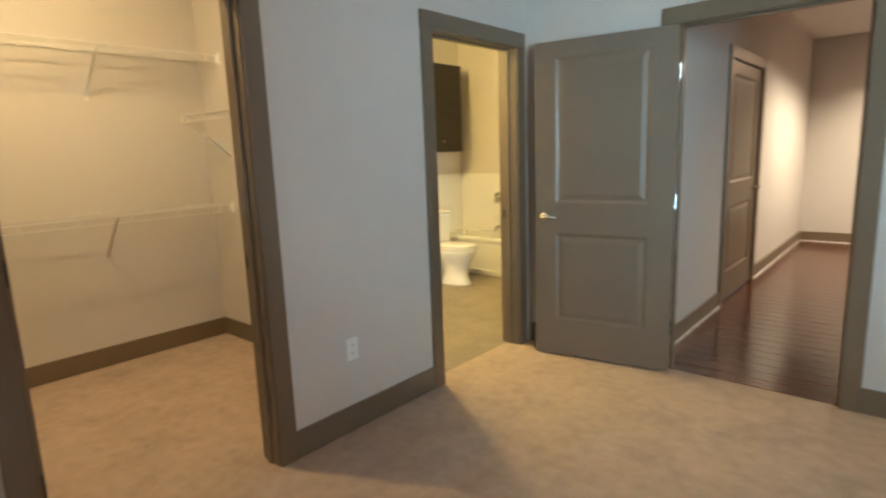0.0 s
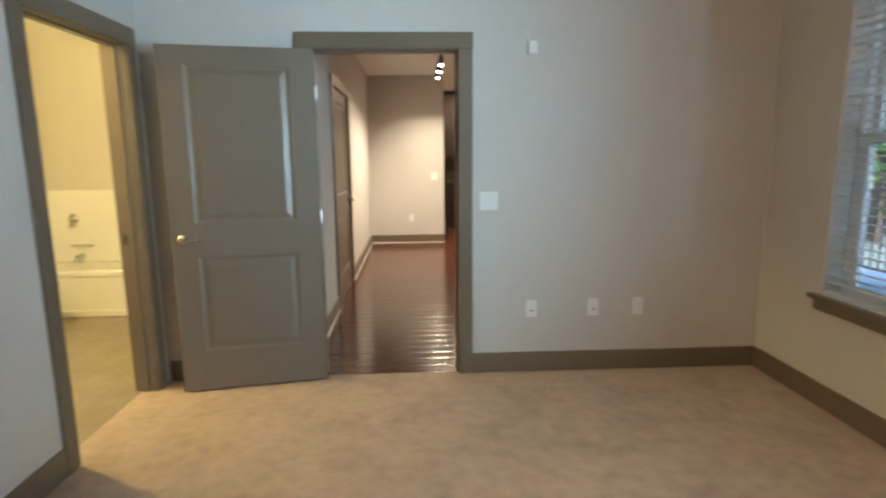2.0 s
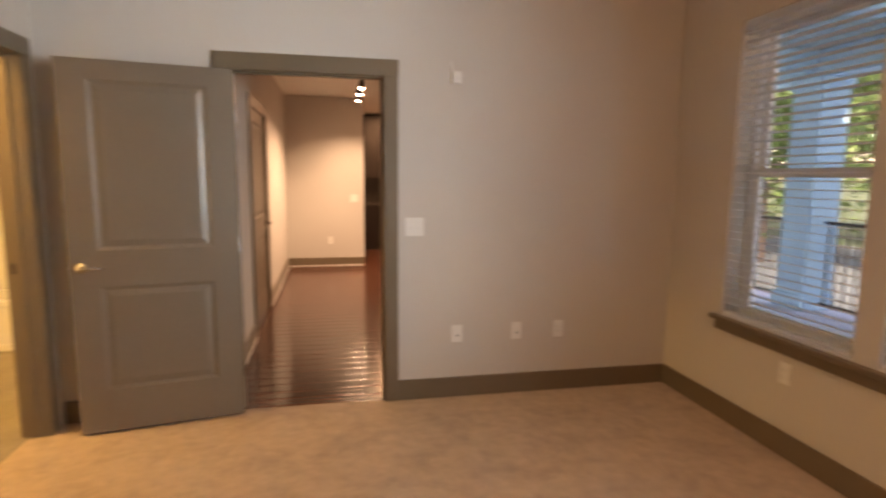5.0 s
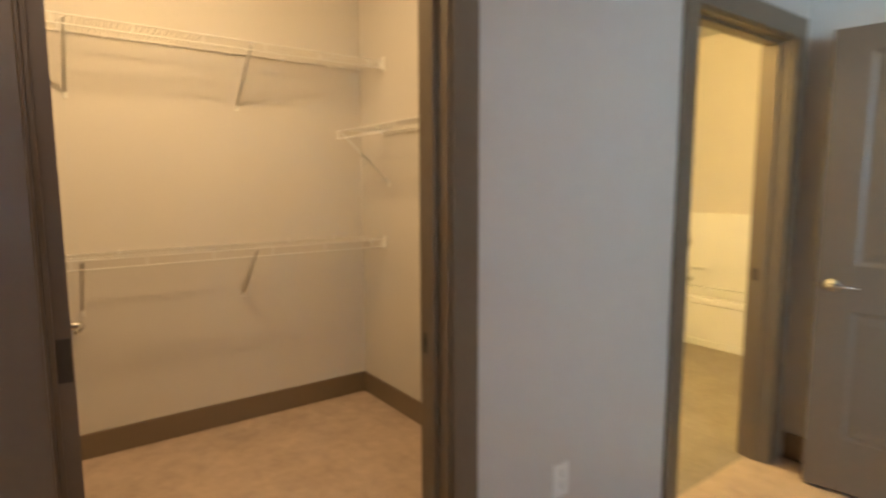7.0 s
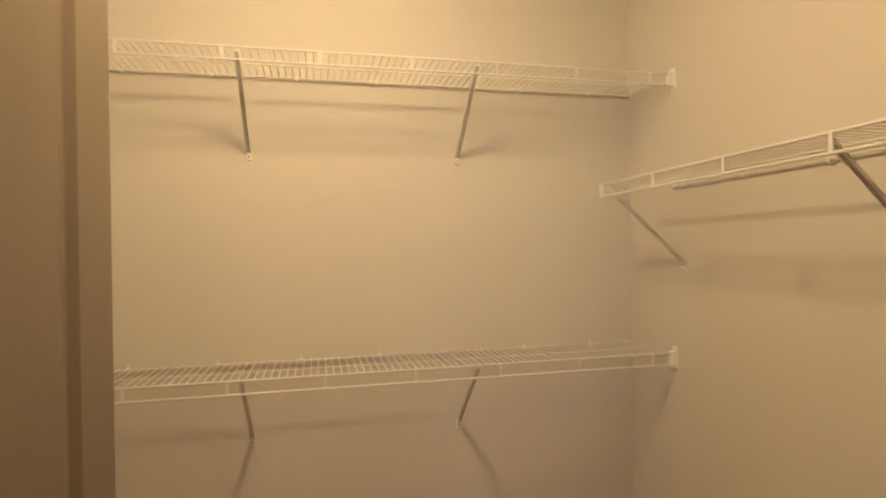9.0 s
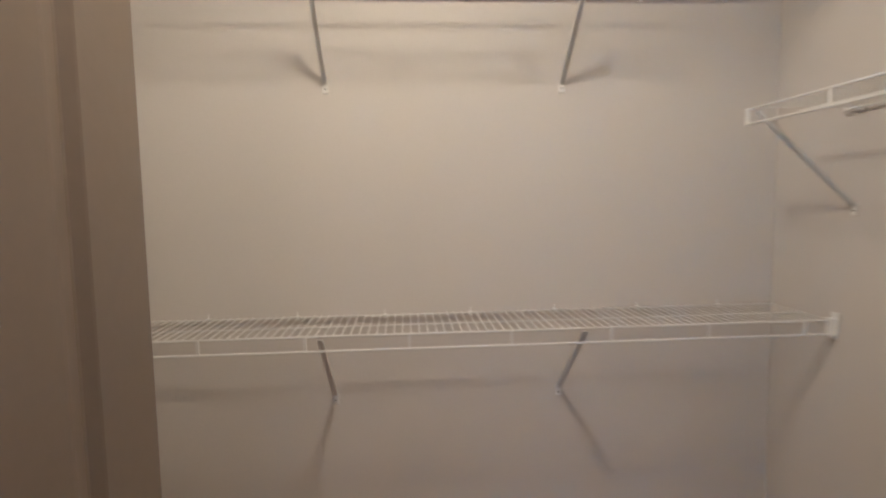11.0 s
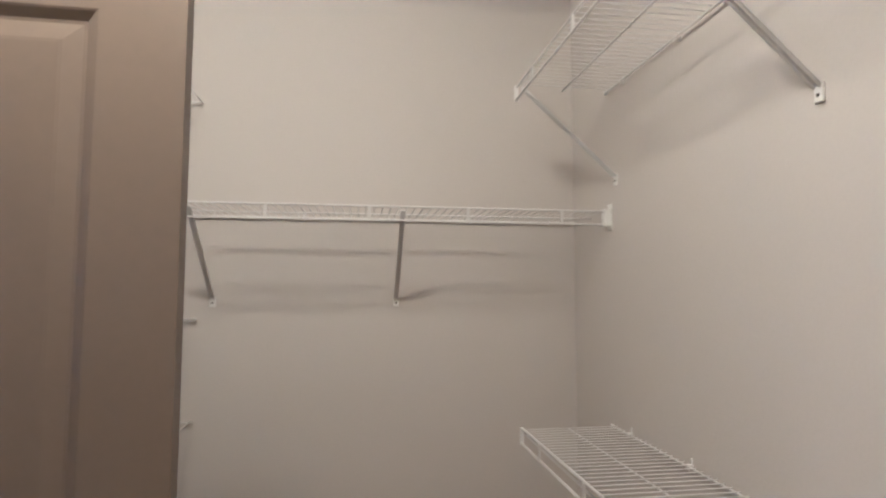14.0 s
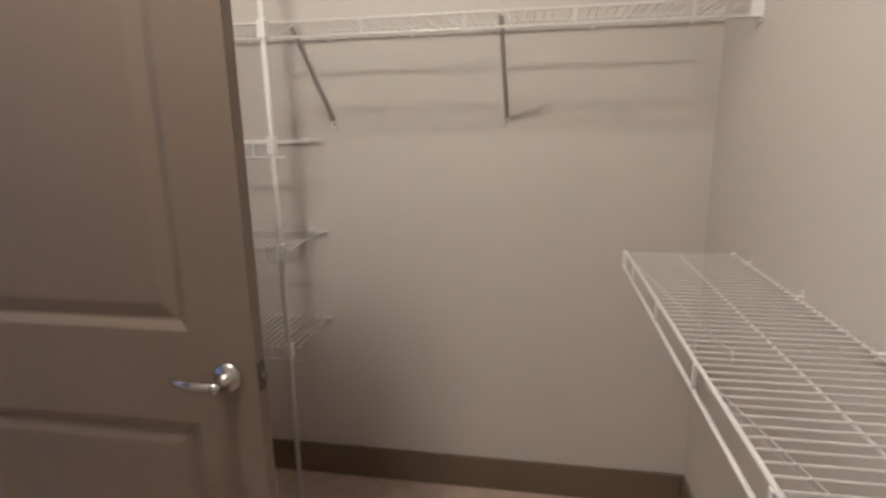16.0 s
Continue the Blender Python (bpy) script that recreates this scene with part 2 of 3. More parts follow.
def part(name, bm, material, parent=None, label="", smooth=False, m=None):
    me = finish(bm, name, smooth)
    me.materials.clear()
    me.materials.append(material)
    ob = new(name, me)
    if parent is not None:
        ob.parent = parent
    if m is not None:
        ob.matrix_local = m
    return tagged(ob, label)


def thing(name, label, category, m=None, group="", kind=""):
    ob = new(name)
    ob.empty_display_size = 0.1
    if m is not None:
        ob.matrix_world = m
    return tagged(ob, label, category, group, kind)


def structure(name, bm, material, label, category):
    return tagged(part(name, bm, material), label, category, kind="structure")


# ---------------------------------------------------------------- plan
XW, YN, XE, YS = -3.245, 4.345, 0.64, -1.60          # bedroom faces
CW, CN, CS, CE = -5.345, 3.065, 0.335, -3.370        # closet faces
BW, BN, BE, BS = -5.55, 6.42, -2.495, 3.20            # bath faces
HW, HN, HE = -2.375, 9.93, 0.72                      # hall faces
H = 2.74                                             # ceilings
HH = 2.67                                            # hall ceiling
OPEN_C = (1.335, 2.205)                                # closet opening in the west wall
OPEN_B = (3.357, 4.185)                              # bath opening in the west wall
OPEN_E = (-2.243, -1.370)                            # entry opening in the north wall
TOP = 2.05
J = 0.02                                             # jamb board

# floors
structure("floor_carpet", boxes((XW - 0.10, XE + 0.10, YS - 0.1, YN + 0.02, -0.10, 0.0), (CW - 0.1, XW - 0.10, CS - 0.1, CN + 0.06, -0.10, 0.0)), CARPET,
          "mottled beige cut-pile carpet across bedroom and closet", "carpet")
hall_floor = structure("floor_hall", boxes((HW - 0.1, HE, YN + 0.02, 12.5, -0.12, -0.016)), GROUT, "dark red-brown hardwood floor of the hall", "floor")
bath_floor = structure("floor_bath", boxes((BW - 0.1, XW - 0.10, BS, BN + 0.1, -0.12, -0.016), (XW - 0.10, BE + 0.1, YN + 0.12, BN + 0.1, -0.12, -0.016)), GROUT, "grey-brown plank floor of the bathroom", "floor")

# walls
structure("wall_west", boxes((CE, XW, YS, OPEN_C[0] - J, 0, H), (CE, XW, OPEN_C[1] + J, OPEN_B[0] - J, 0, H), (CE, XW, OPEN_B[1] + J, YN + 0.12, 0, H),
                             (CE, XW, OPEN_C[0] - J, OPEN_C[1] + J, TOP + J, H), (CE, XW, OPEN_B[0] - J, OPEN_B[1] + J, TOP + J, H)), WALL,
          "pale grey-beige painted bedroom wall", "wall")
structure("wall_north", boxes((XW, OPEN_E[0] - J, YN, YN + 0.12, 0, H), (OPEN_E[1] + J, XE + 0.2, YN, YN + 0.12, 0, H), (OPEN_E[0] - J, OPEN_E[1] + J, YN, YN + 0.12, TOP + J, H)), WALL,
          "pale grey-beige painted bedroom wall with the entry", "wall")
WIN = ((2.925, 3.790), (1.925, 2.790))
# unseen opening, added to let the fill lamp in
ADDED_WIN = (-0.40, 1.12)
WZ = (0.635, 2.350)
structure("wall_east", boxes((XE, XE + 0.2, YS, ADDED_WIN[0], 0, H), (XE, XE + 0.2, ADDED_WIN[1], WIN[1][0], 0, H), (XE, XE + 0.2, ADDED_WIN[0], ADDED_WIN[1], 0, WZ[0]), (XE, XE + 0.2, ADDED_WIN[0], ADDED_WIN[1], WZ[1], H), (XE, XE + 0.2, WIN[1][1], WIN[0][0], WZ[0], WZ[1]), (XE, XE + 0.2, WIN[0][1], YN, 0, H),
                             (XE, XE + 0.2, WIN[1][0], WIN[0][1], 0, WZ[0]), (XE, XE + 0.2, WIN[1][0], WIN[0][1], WZ[1], H)), WALL,
          "beige painted bedroom wall with a twin window", "wall")
structure("wall_south", boxes((CE, XE + 0.2, YS - 0.12, YS, 0, H)), WALL, "plain painted bedroom wall", "wall")
structure("wall_closet_west", boxes((CW - 0.12, CW, CS - 0.12, CN + 0.12, 0, H)), WALL, "beige painted closet wall behind wire shelves", "wall")
structure("wall_closet_north", boxes((CW, CE, CN, CN + 0.12, 0, H)), WALL, "beige painted closet wall", "wall")
structure("wall_closet_south", boxes((CW, CE, CS - 0.12, CS, 0, H)), WALL, "beige painted closet wall", "wall")
structure("wall_bath_west", boxes((BW - 0.12, BW, CN + 0.12, BN + 0.12, 0, H)), WALL, "painted bathroom wall", "wall")
structure("wall_bath_north", boxes((BW, BE, BN, BN + 0.12, 0, H)), WALL, "painted bathroom wall over the tub", "wall")
structure("wall_hall_west", boxes((BE, HW, YN + 0.12, 6.02 - J, 0, H), (BE, HW, 7.09 + J, HN + 3.0, 0, H), (BE, HW, 6.02 - J, 7.09 + J, TOP + J, H)), WALL, "painted hall wall with a closed door", "wall")
structure("wall_hall_north", boxes((HW, -1.17, HN, HN + 0.12, 0, HH)), WALL, "painted end wall of the hall", "wall")
structure("wall_kitchen_north", boxes((HW, HE, 12.4, 12.52, 0, HH)), WALL, "painted kitchen wall", "wall")
structure("wall_hall_east", boxes((HE, HE + 0.12, YN, 12.52, 0, HH)), WALL, "painted wall of the open living area", "wall")

# ceilings
structure("ceiling", boxes((CW - 0.12, XE + 0.2, YS - 0.12, YN + 0.12, H, H + 0.12)), CEIL, "flat white painted ceiling", "ceiling")
structure("ceiling_bath", boxes((BW - 0.12, HW, YN + 0.12, BN + 0.12, H, H + 0.12)), CEIL, "flat white painted bathroom ceiling", "ceiling")
structure("ceiling_hall", boxes((HW, HE + 0.12, YN + 0.12, 12.52, HH, HH + 0.12)), CEIL, "flat white painted hall ceiling", "ceiling")

# baseboards
BB, BT = 0.135, 0.014


def baseboard(name, x0, x1, y0, y1, label="taupe painted baseboard"):
    bm = bmesh.new()
    box(bm, x0, x1, y0, y1, 0.0, BB, bevel=0.003)
    return structure(name, bm, TRIM, label, "baseboard")


CASE = 0.092
baseboard("baseboard_west", XW, XW + BT, OPEN_C[1] + CASE, OPEN_B[0] - CASE)
baseboard("baseboard_west_south", XW, XW + BT, YS, OPEN_C[0] - CASE)
baseboard("baseboard_north", OPEN_E[1] + CASE, XE - BT, YN - BT, YN)
baseboard("baseboard_north_west", XW + BT + 0.004, OPEN_E[0] - CASE, YN - BT, YN)
baseboard("baseboard_east", XE - BT, XE, YS, YN)
baseboard("baseboard_south", XW, XE - BT, YS, YS + BT)
baseboard("baseboard_closet_west", CW, CW + BT, CS, CN)
baseboard("baseboard_closet_north", CW + BT, CE, CN - BT, CN)
baseboard("baseboard_closet_south", CW + BT, CE, CS, CS + BT)
baseboard("baseboard_closet_east", CE - BT, CE, OPEN_C[1] + CASE, CN - BT)
baseboard("baseboard_closet_east_south", CE - BT, CE, CS + BT, OPEN_C[0] - CASE)
baseboard("baseboard_hall_west", HW, HW + BT, YN + 0.12, 6.02 - CASE)
baseboard("baseboard_hall_west_north", HW, HW + BT, 7.09 + CASE, HN)
baseboard("baseboard_hall_north", HW + BT, -1.17, HN - BT, HN)
for nm, a in (("west", (HW + BT, HW + BT + 0.012, YN + 0.12, 6.02 - CASE)), ("west_north", (HW + BT, HW + BT + 0.012, 7.09 + CASE, HN - BT)), ("north", (HW + BT + 0.012, -1.17, HN - BT - 0.012, HN - BT))):
    structure("shoe_trim_" + nm, boxes((*a, 0.0, 0.014), bevel=0.004), PLASTIC, "white shoe moulding along the hall baseboard", "trim")


# ---------------------------------------------------------------- door frames and doors
def door_frame(name, width, depth, m, sides=(True, True), stop=0.045, clip=(9, 9)):
    """Local: opening along x from 0 to width, wall from y = 0 (near face) back to y = depth."""
    f = thing(name, "taupe painted door casing and jambs", "door frame", m, kind="structure")
    part("jamb", boxes((-J, 0, -0.001, depth + 0.001, 0, TOP + J)), TRIM, f)
    part("jamb", boxes((width, width + J, -0.001, depth + 0.001, 0, TOP + J)), TRIM, f)
    part("head_jamb", boxes((0, width, -0.001, depth + 0.001, TOP, TOP + J)), TRIM, f)
    s0, s1 = stop, stop + 0.036
    part("stop", boxes((0, 0.011, s0, s1, 0, TOP), bevel=0.002), TRIM, f)
    part("stop", boxes((width - 0.011, width, s0, s1, 0, TOP), bevel=0.002), TRIM, f)
    part("stop", boxes((0.011, width - 0.011, s0, s1, TOP - 0.011, TOP), bevel=0.002), TRIM, f)
    r = 0.005
    for on, y0, y1 in ((sides[0], -0.018, -0.001), (sides[1], depth + 0.001, depth + 0.018)):
        if not on:
            continue
        part("casing", boxes((max(-clip[0], -CASE), -r, y0, y1, 0, TOP + r), bevel=0.003), TRIM, f)
        part("casing", boxes((width + r, min(width + CASE, width + clip[1]), y0, y1, 0, TOP + r), bevel=0.003), TRIM, f)
        part("head_casing", boxes((-CASE - 0.004, width + CASE + 0.004, y0 - 0.002 if y0 < 0 else y0, y1 + (0.002 if y0 > 0 else 0), TOP + r, TOP + CASE + 0.008), bevel=0.003), TRIM, f)
    return f


def panel_side(bm, x0, x1, z0, z1, y, s):
    """One face of a sunk, fielded door panel; s is the outward direction along y."""
    rings = []
    for inset, depth in ((0, 0.0), (0.004, 0.0015), (0.019, 0.0100), (0.025, 0.0105), (0.054, 0.0040), (0.060, 0.0035)):
        rings.append([bm.verts.new((x, y - s * depth, z)) for x, z in ((x0 + inset, z0 + inset), (x1 - inset, z0 + inset), (x1 - inset, z1 - inset), (x0 + inset, z1 - inset))])
    for a, b in zip(rings, rings[1:]):
        for i in range(4):
            j = (i + 1) % 4
            bm.faces.new((a[i], a[j], b[j], b[i]))
    bm.faces.new(rings[-1])


def door_leaf(name, width, label, m, kind="structure", knuckle=0.040):
    """Local: hinge edge at x = 0, leaf to x = width, faces at y = 0 and y = 0.035, bottom at z = 0.015."""
    d = thing(name, label, "door", m, kind=kind)
    t, z0, z1 = 0.035, 0.015, 2.045
    sw = 0.138
    bm = bmesh.new()
    panels = ((0.255, 0.842), (1.040, 1.945))
    box(bm, 0, sw, 0, t, z0, z1)
    box(bm, width - sw, width, 0, t, z0, z1)
    for a, b in ((z0, panels[0][0]), (panels[0][1], panels[1][0]), (panels[1][1], z1)):
        box(bm, sw, width - sw, 0, t, a, b)
    for a, b in panels:
        panel_side(bm, sw, width - sw, a, b, 0.0, -1)
        panel_side(bm, sw, width - sw, a, b, t, 1)
    part("leaf", bm, DOORPAINT, d)
    for s, y in ((-1, 0.0), (1, t)):
        hx, hz = width - 0.062, 0.948
        bm = bmesh.new()
        lathe(bm, [(0.031, 0), (0.031, 0.004), (0.027, 0.009), (0.013, 0.011), (0.011, 0.046), (0.0115, 0.058), (0.004, 0.060)], pose(hx, y, hz, 90 if s < 0 else -90))
        h = part("door_handle", bm, CHROME, d, "satin nickel lever handle", smooth=True)
        # the lever tapers and curls back towards the leaf at its end
        pts = []
        for i in range(15):
            u = i / 14
            pts.append((Vector((hx + 0.006 - 0.106 * u, y + s * (0.050 + 0.006 * math.sin(math.pi * u) - 0.018 * u ** 4), hz + 0.004 * math.sin(math.pi * u))), 0.0105 - 0.0035 * u))
        part("lever", sweep(pts), CHROME, h, smooth=True)
    part("latch_plate", boxes((width, width + 0.0015, 0.006, t - 0.006, 0.918, 0.978)), HINGE, d)
    bm = bmesh.new()
    rod(bm, (width, t / 2, 0.948), (width + 0.010, t / 2, 0.948), 0.007, 8)
    part("latch", bm, CHROME, d)
    for hz in (0.28, 1.05, 1.80):
        hinge = part("hinge", boxes((-0.0018, 0, 0.003, t - 0.003, hz - 0.045, hz + 0.045)), HINGE, d, "dull nickel butt hinge")
        bm = bmesh.new()
        for q in range(3):
            rod(bm, (-0.004, knuckle, hz - 0.045 + 0.030 * q + 0.0006), (-0.004, knuckle, hz - 0.015 + 0.030 * q - 0.0006), 0.0068, 10)
        rod(bm, (-0.004, knuckle, hz + 0.045), (-0.004, knuckle, hz + 0.051), 0.005, 10, 0.003)
        part("knuckle", bm, CHROME, hinge, "bright nickel hinge knuckle")
    return d


# closet: wall west, opening along y; local x runs along world y
frame_c = door_frame("door_frame_1", OPEN_C[1] - OPEN_C[0], XW - CE, Matrix(((0, -1, 0, XW), (1, 0, 0, OPEN_C[0]), (0, 0, 1, 0), (0, 0, 0, 1))), stop=0.050)
frame_b = door_frame("door_frame_2", OPEN_B[1] - OPEN_B[0], XW - CE, Matrix(((0, -1, 0, XW), (1, 0, 0, OPEN_B[0]), (0, 0, 1, 0), (0, 0, 0, 1))), stop=0.050)
door_frame("door_frame_3", OPEN_E[1] - OPEN_E[0], 0.12, pose(OPEN_E[0], YN, 0), stop=0.040)
part("strike_plate", boxes((OPEN_C[1] - OPEN_C[0] - 0.002, OPEN_C[1] - OPEN_C[0], 0.088, 0.118, 0.918, 0.978)), HINGE, frame_c)
part("strike_hole", boxes((OPEN_C[1] - OPEN_C[0] - 0.003, OPEN_C[1] - OPEN_C[0] - 0.002, 0.098, 0.110, 0.933, 0.963)), DARKHOLE, frame_c)
part("strike_plate", boxes((OPEN_B[1] - OPEN_B[0] - 0.002, OPEN_B[1] - OPEN_B[0], 0.088, 0.118, 0.918, 0.978)), HINGE, frame_b)

for hz in (0.28, 1.05, 1.80):
    part("hinge_leaf", boxes((0.0, 0.002, 0.086, 0.124, hz - 0.045, hz + 0.045)), HINGE, frame_c)
# the closet door stands open into the closet, the entry door is folded back near the north wall
# local +x of a leaf runs from hinge to free edge, local +y is the knuckle side
door_leaf("door_1", 0.859, "taupe two-panel closet door standing open into the closet", pose(CE - 0.022, 1.375, 0, 0, 0, 180.3))
ea = math.atan2(4.132 - 4.285, -3.069 + 2.223)
door_leaf("door_2", 0.855, "taupe two-panel bedroom door folded back against the wall", pose(-2.229, 4.3195, 0, 0, 0, math.degrees(ea)), knuckle=-0.005)
# hall door, closed
hall_m = Matrix(((0, -1, 0, HW), (1, 0, 0, 6.02), (0, 0, 1, 0), (0, 0, 0, 1)))
door_frame("door_frame_4", 1.07, HW - BE, hall_m, stop=0.042)
door_leaf("door_3", 1.065, "taupe two-panel hall door, closed", hall_m @ pose(0.0025, 0.004, 0))


# ---------------------------------------------------------------- wall plates
def plate(name, label, m, kind="outlet", w=0.070, h=0.115):
    """Local: on a wall in the x-z plane, sticking out to -y."""
    o = thing(name, label, "wall plate", m)
    part("cover", boxes((-w / 2, w / 2, -0.006, 0, -h / 2, h / 2), bevel=0.002), PLASTIC, o)
    if kind == "outlet":
        for dz in (-0.0195, 0.0195):
            bm = bmesh.new()
            box(bm, -0.0165, 0.0165, -0.0085, -0.005, dz - 0.014, dz + 0.014, bevel=0.003)
            r = part("receptacle", bm, PLASTIC, o)
            part("slot", boxes((-0.0075, -0.0055, -0.0092, -0.0084, dz - 0.002, dz + 0.007), (0.0055, 0.0075, -0.0092, -0.0084, dz - 0.002, dz + 0.006), (-0.0025, 0.0025, -0.0092, -0.0084, dz - 0.010, dz - 0.006)), DARKHOLE, r)
    elif kind == "switch":
        for dx in (-0.023, 0.023):
            t = part("toggle", boxes((dx - 0.005, dx + 0.005, -0.017, -0.005, -0.003, 0.012), bevel=0.002), PLASTIC, o)
            part("slot", boxes((dx - 0.006, dx + 0.006, -0.0068, -0.0058, -0.014, 0.014)), BRACE, t)
    elif kind == "cable":
        bm = bmesh.new()
        rod(bm, (0, -0.005, -0.012), (0, -0.016, -0.012), 0.006, 8)
        part("connector", bm, DARKHOLE, o)
    return o


def on_west(x, y, z):
    return pose(x, y, z, 0, 0, 90)


plate("switch_plate", "white double toggle switch plate on the wall", pose(-1.174, YN, 1.138), "switch", 0.116, 0.116)
plate("cable_outlet", "white cable wall plate above the baseboard", pose(-0.890, YN, 0.430), "cable")
plate("cable_outlet", "white cable wall plate above the baseboard", pose(-0.480, YN, 0.432), "cable")
plate("power_outlet", "white duplex power outlet on the wall", pose(-0.181, YN, 0.433))
plate("power_outlet", "white duplex power outlet between closet and bathroom", on_west(XW, 2.665, 0.430))
plate("power_outlet", "white duplex power outlet under the window", pose(XE, 3.28, 0.445, 0, 0, -90))
plate("power_outlet", "white duplex power outlet on the far hall wall", pose(-1.71, HN, 0.415))
plate("switch_plate", "white switch plate on the far hall wall", pose(-1.33, HN, 1.09), "switch", 0.116, 0.116)

sensor = thing("wall_sensor", "small white wall sensor on a slim back plate", "sensor", pose(-0.922, YN, 2.084))
part("back_plate", boxes((-0.030, -0.022, -0.012, 0, -0.066, 0.074), bevel=0.002), PLASTIC, sensor)
part("housing", boxes((-0.022, 0.034, -0.030, 0, -0.060, 0.014), bevel=0.007), PLASTIC, sensor)
part("lens", boxes((-0.008, 0.020, -0.0325, -0.030, -0.048, -0.020), bevel=0.001), BRACE, sensor)


# ---------------------------------------------------------------- wire shelves
def wire_shelf(name, length, label, m, braces, deep=0.314, clip_at=(), lips=0.3045, start=0.12, drop=0.284, group="closet shelves", cap=None):
    """Local: back rail along x on the wall plane y = 0, front at y = deep, deck at z = 0."""
    s = thing(name, label, "wire shelf", m, group)
    y0 = 0.014
    part("front_rail", rods([((0, deep, 0), (length, deep, 0))], 0.0037, 8), WIRE, s)
    part("lip_rail", rods([((0, deep + 0.004, -0.043), (length, deep + 0.004, -0.043))], 0.0037, 8), WIRE, s)
    part("back_rail", rods([((0, y0, -0.002), (length, y0, -0.002))], 0.0034, 8), WIRE, s)
    part("middle_rail", rods([((0, deep * 0.52, -0.005), (length, deep * 0.52, -0.005))], 0.0030, 8), WIRE, s)
    count = int(length / 0.0254)
    x_first = (length - (count - 1) * 0.0254) / 2
    deck = part("deck_wire", rods([((x_first + 0.0254 * i, 0.008, 0.002), (x_first + 0.0254 * i, deep + 0.002, 0.002)) for i in range(count)], 0.0017, 6), WIRE, s)
    tagged(deck, "thin white cross wires", kind="stuff")
    x = start
    while x < length - 0.02:
        part("lip_clip", boxes((x - 0.005, x + 0.005, deep + 0.001, deep + 0.006, -0.043, 0.0)), WIRE, s)
        x += lips
    x = 0.10
    while x < length:
        part("wall_clip", boxes((x - 0.005, x + 0.005, 0, 0.016, -0.010, 0.003), (x - 0.0013, x + 0.0013, 0.0, 0.003, 0.003, 0.017)), PLASTIC, s)
        x += 0.30
    for bx in braces:
        b = Vector((bx, deep - 0.006, -0.010))
        a = Vector((bx, 0.004, -drop))
        d = (b - a).normalized()
        n = Vector((0, -d.z, d.y))
        bm = bmesh.new()
        rodm = Matrix((( 1, 0, 0, 0), (0, d.y, n.y, 0), (0, d.z, n.z, 0), (0, 0, 0, 1)))
        ln = (b - a).length
        mm = Matrix.Translation(a) @ rodm
        for dims in ((-0.0075, 0.0075, 0, ln, -0.0015, 0.0015), (-0.0075, -0.0060, 0, ln, -0.007, 0.0), (0.0060, 0.0075, 0, ln, -0.007, 0.0)):
            k = len(bm.verts)
            box(bm, *dims)
            bm.verts.ensure_lookup_table()
            bmesh.ops.transform(bm, matrix=mm, verts=bm.verts[k:])
        brace = part("brace", bm, BRACE, s)
        part("foot", boxes((bx - 0.010, bx + 0.010, 0, 0.006, -drop - 0.030, -drop + 0.006), bevel=0.002), PLASTIC, brace)
        bm = bmesh.new()
        rod(bm, (bx, 0.005, -drop - 0.016), (bx, 0.0075, -drop - 0.016), 0.0035, 8)
        part("screw", bm, HINGE, brace)
    if cap is not None:
        # plastic cap that closes the free end of the lip
        part("end_cap", boxes((cap - 0.004, cap + 0.004, deep - 0.004, deep + 0.008, -0.047, 0.004), bevel=0.0015), PLASTIC, s)
        part("end_cap", boxes((cap - 0.006, cap + 0.006, 0.008, 0.020, -0.008, 0.004), bevel=0.002), PLASTIC, s)
    for cx in clip_at:
        e = 1 if cx > 0.01 else -1
        bm = boxes((cx - e * 0.027, cx, deep - 0.011, deep + 0.011, -0.049, 0.008), bevel=0.003)
        box(bm, cx - e * 0.004, cx, deep - 0.016, deep + 0.014, -0.060, 0.024, bevel=0.0015)
        part("end_bracket", bm, PLASTIC, s)
    return s


# west wall: local x runs north, local y runs east
def west_frame(y, z):
    return Matrix(((0, 1, 0, CW), (1, 0, 0, y), (0, 0, 1, z), (0, 0, 0, 1)))


UP, LOW, MID = 2.128, 1.060, 1.736
wire_shelf("wire_shelf", CN - 0.660, "long white wire closet shelf high on the wall", west_frame(0.660, UP), (0.035, 0.821, 1.625), clip_at=(CN - 0.660,), start=0.17, cap=0.0)
wire_shelf("wire_shelf", CN - 0.660, "long white wire closet shelf at waist height", west_frame(0.660, LOW), (0.035, 0.821, 1.614), deep=0.305, clip_at=(CN - 0.660,), start=0.17, cap=0.0)
# north wall: local x runs west from the east wall
wire_shelf("wire_shelf", CE + 5.018, "white wire closet shelf at eye height beside the long ones", Matrix(((-1, 0, 0, CE), (0, -1, 0, CN), (0, 0, 1, 1.700), (0, 0, 0, 1))), (CE + 4.984, 0.73), deep=0.315, clip_at=(0.0,), start=0.11, cap=CE + 5.018)
# south wall: local x runs east from the west wall
wire_shelf("wire_shelf", CE - CW, "white wire closet shelf at eye height with a shelf tower", Matrix(((1, 0, 0, CW), (0, 1, 0, CS), (0, 0, 1, MID), (0, 0, 0, 1))), (0.673, 1.298), deep=0.312, clip_at=(0.0, CE - CW), start=0.167)

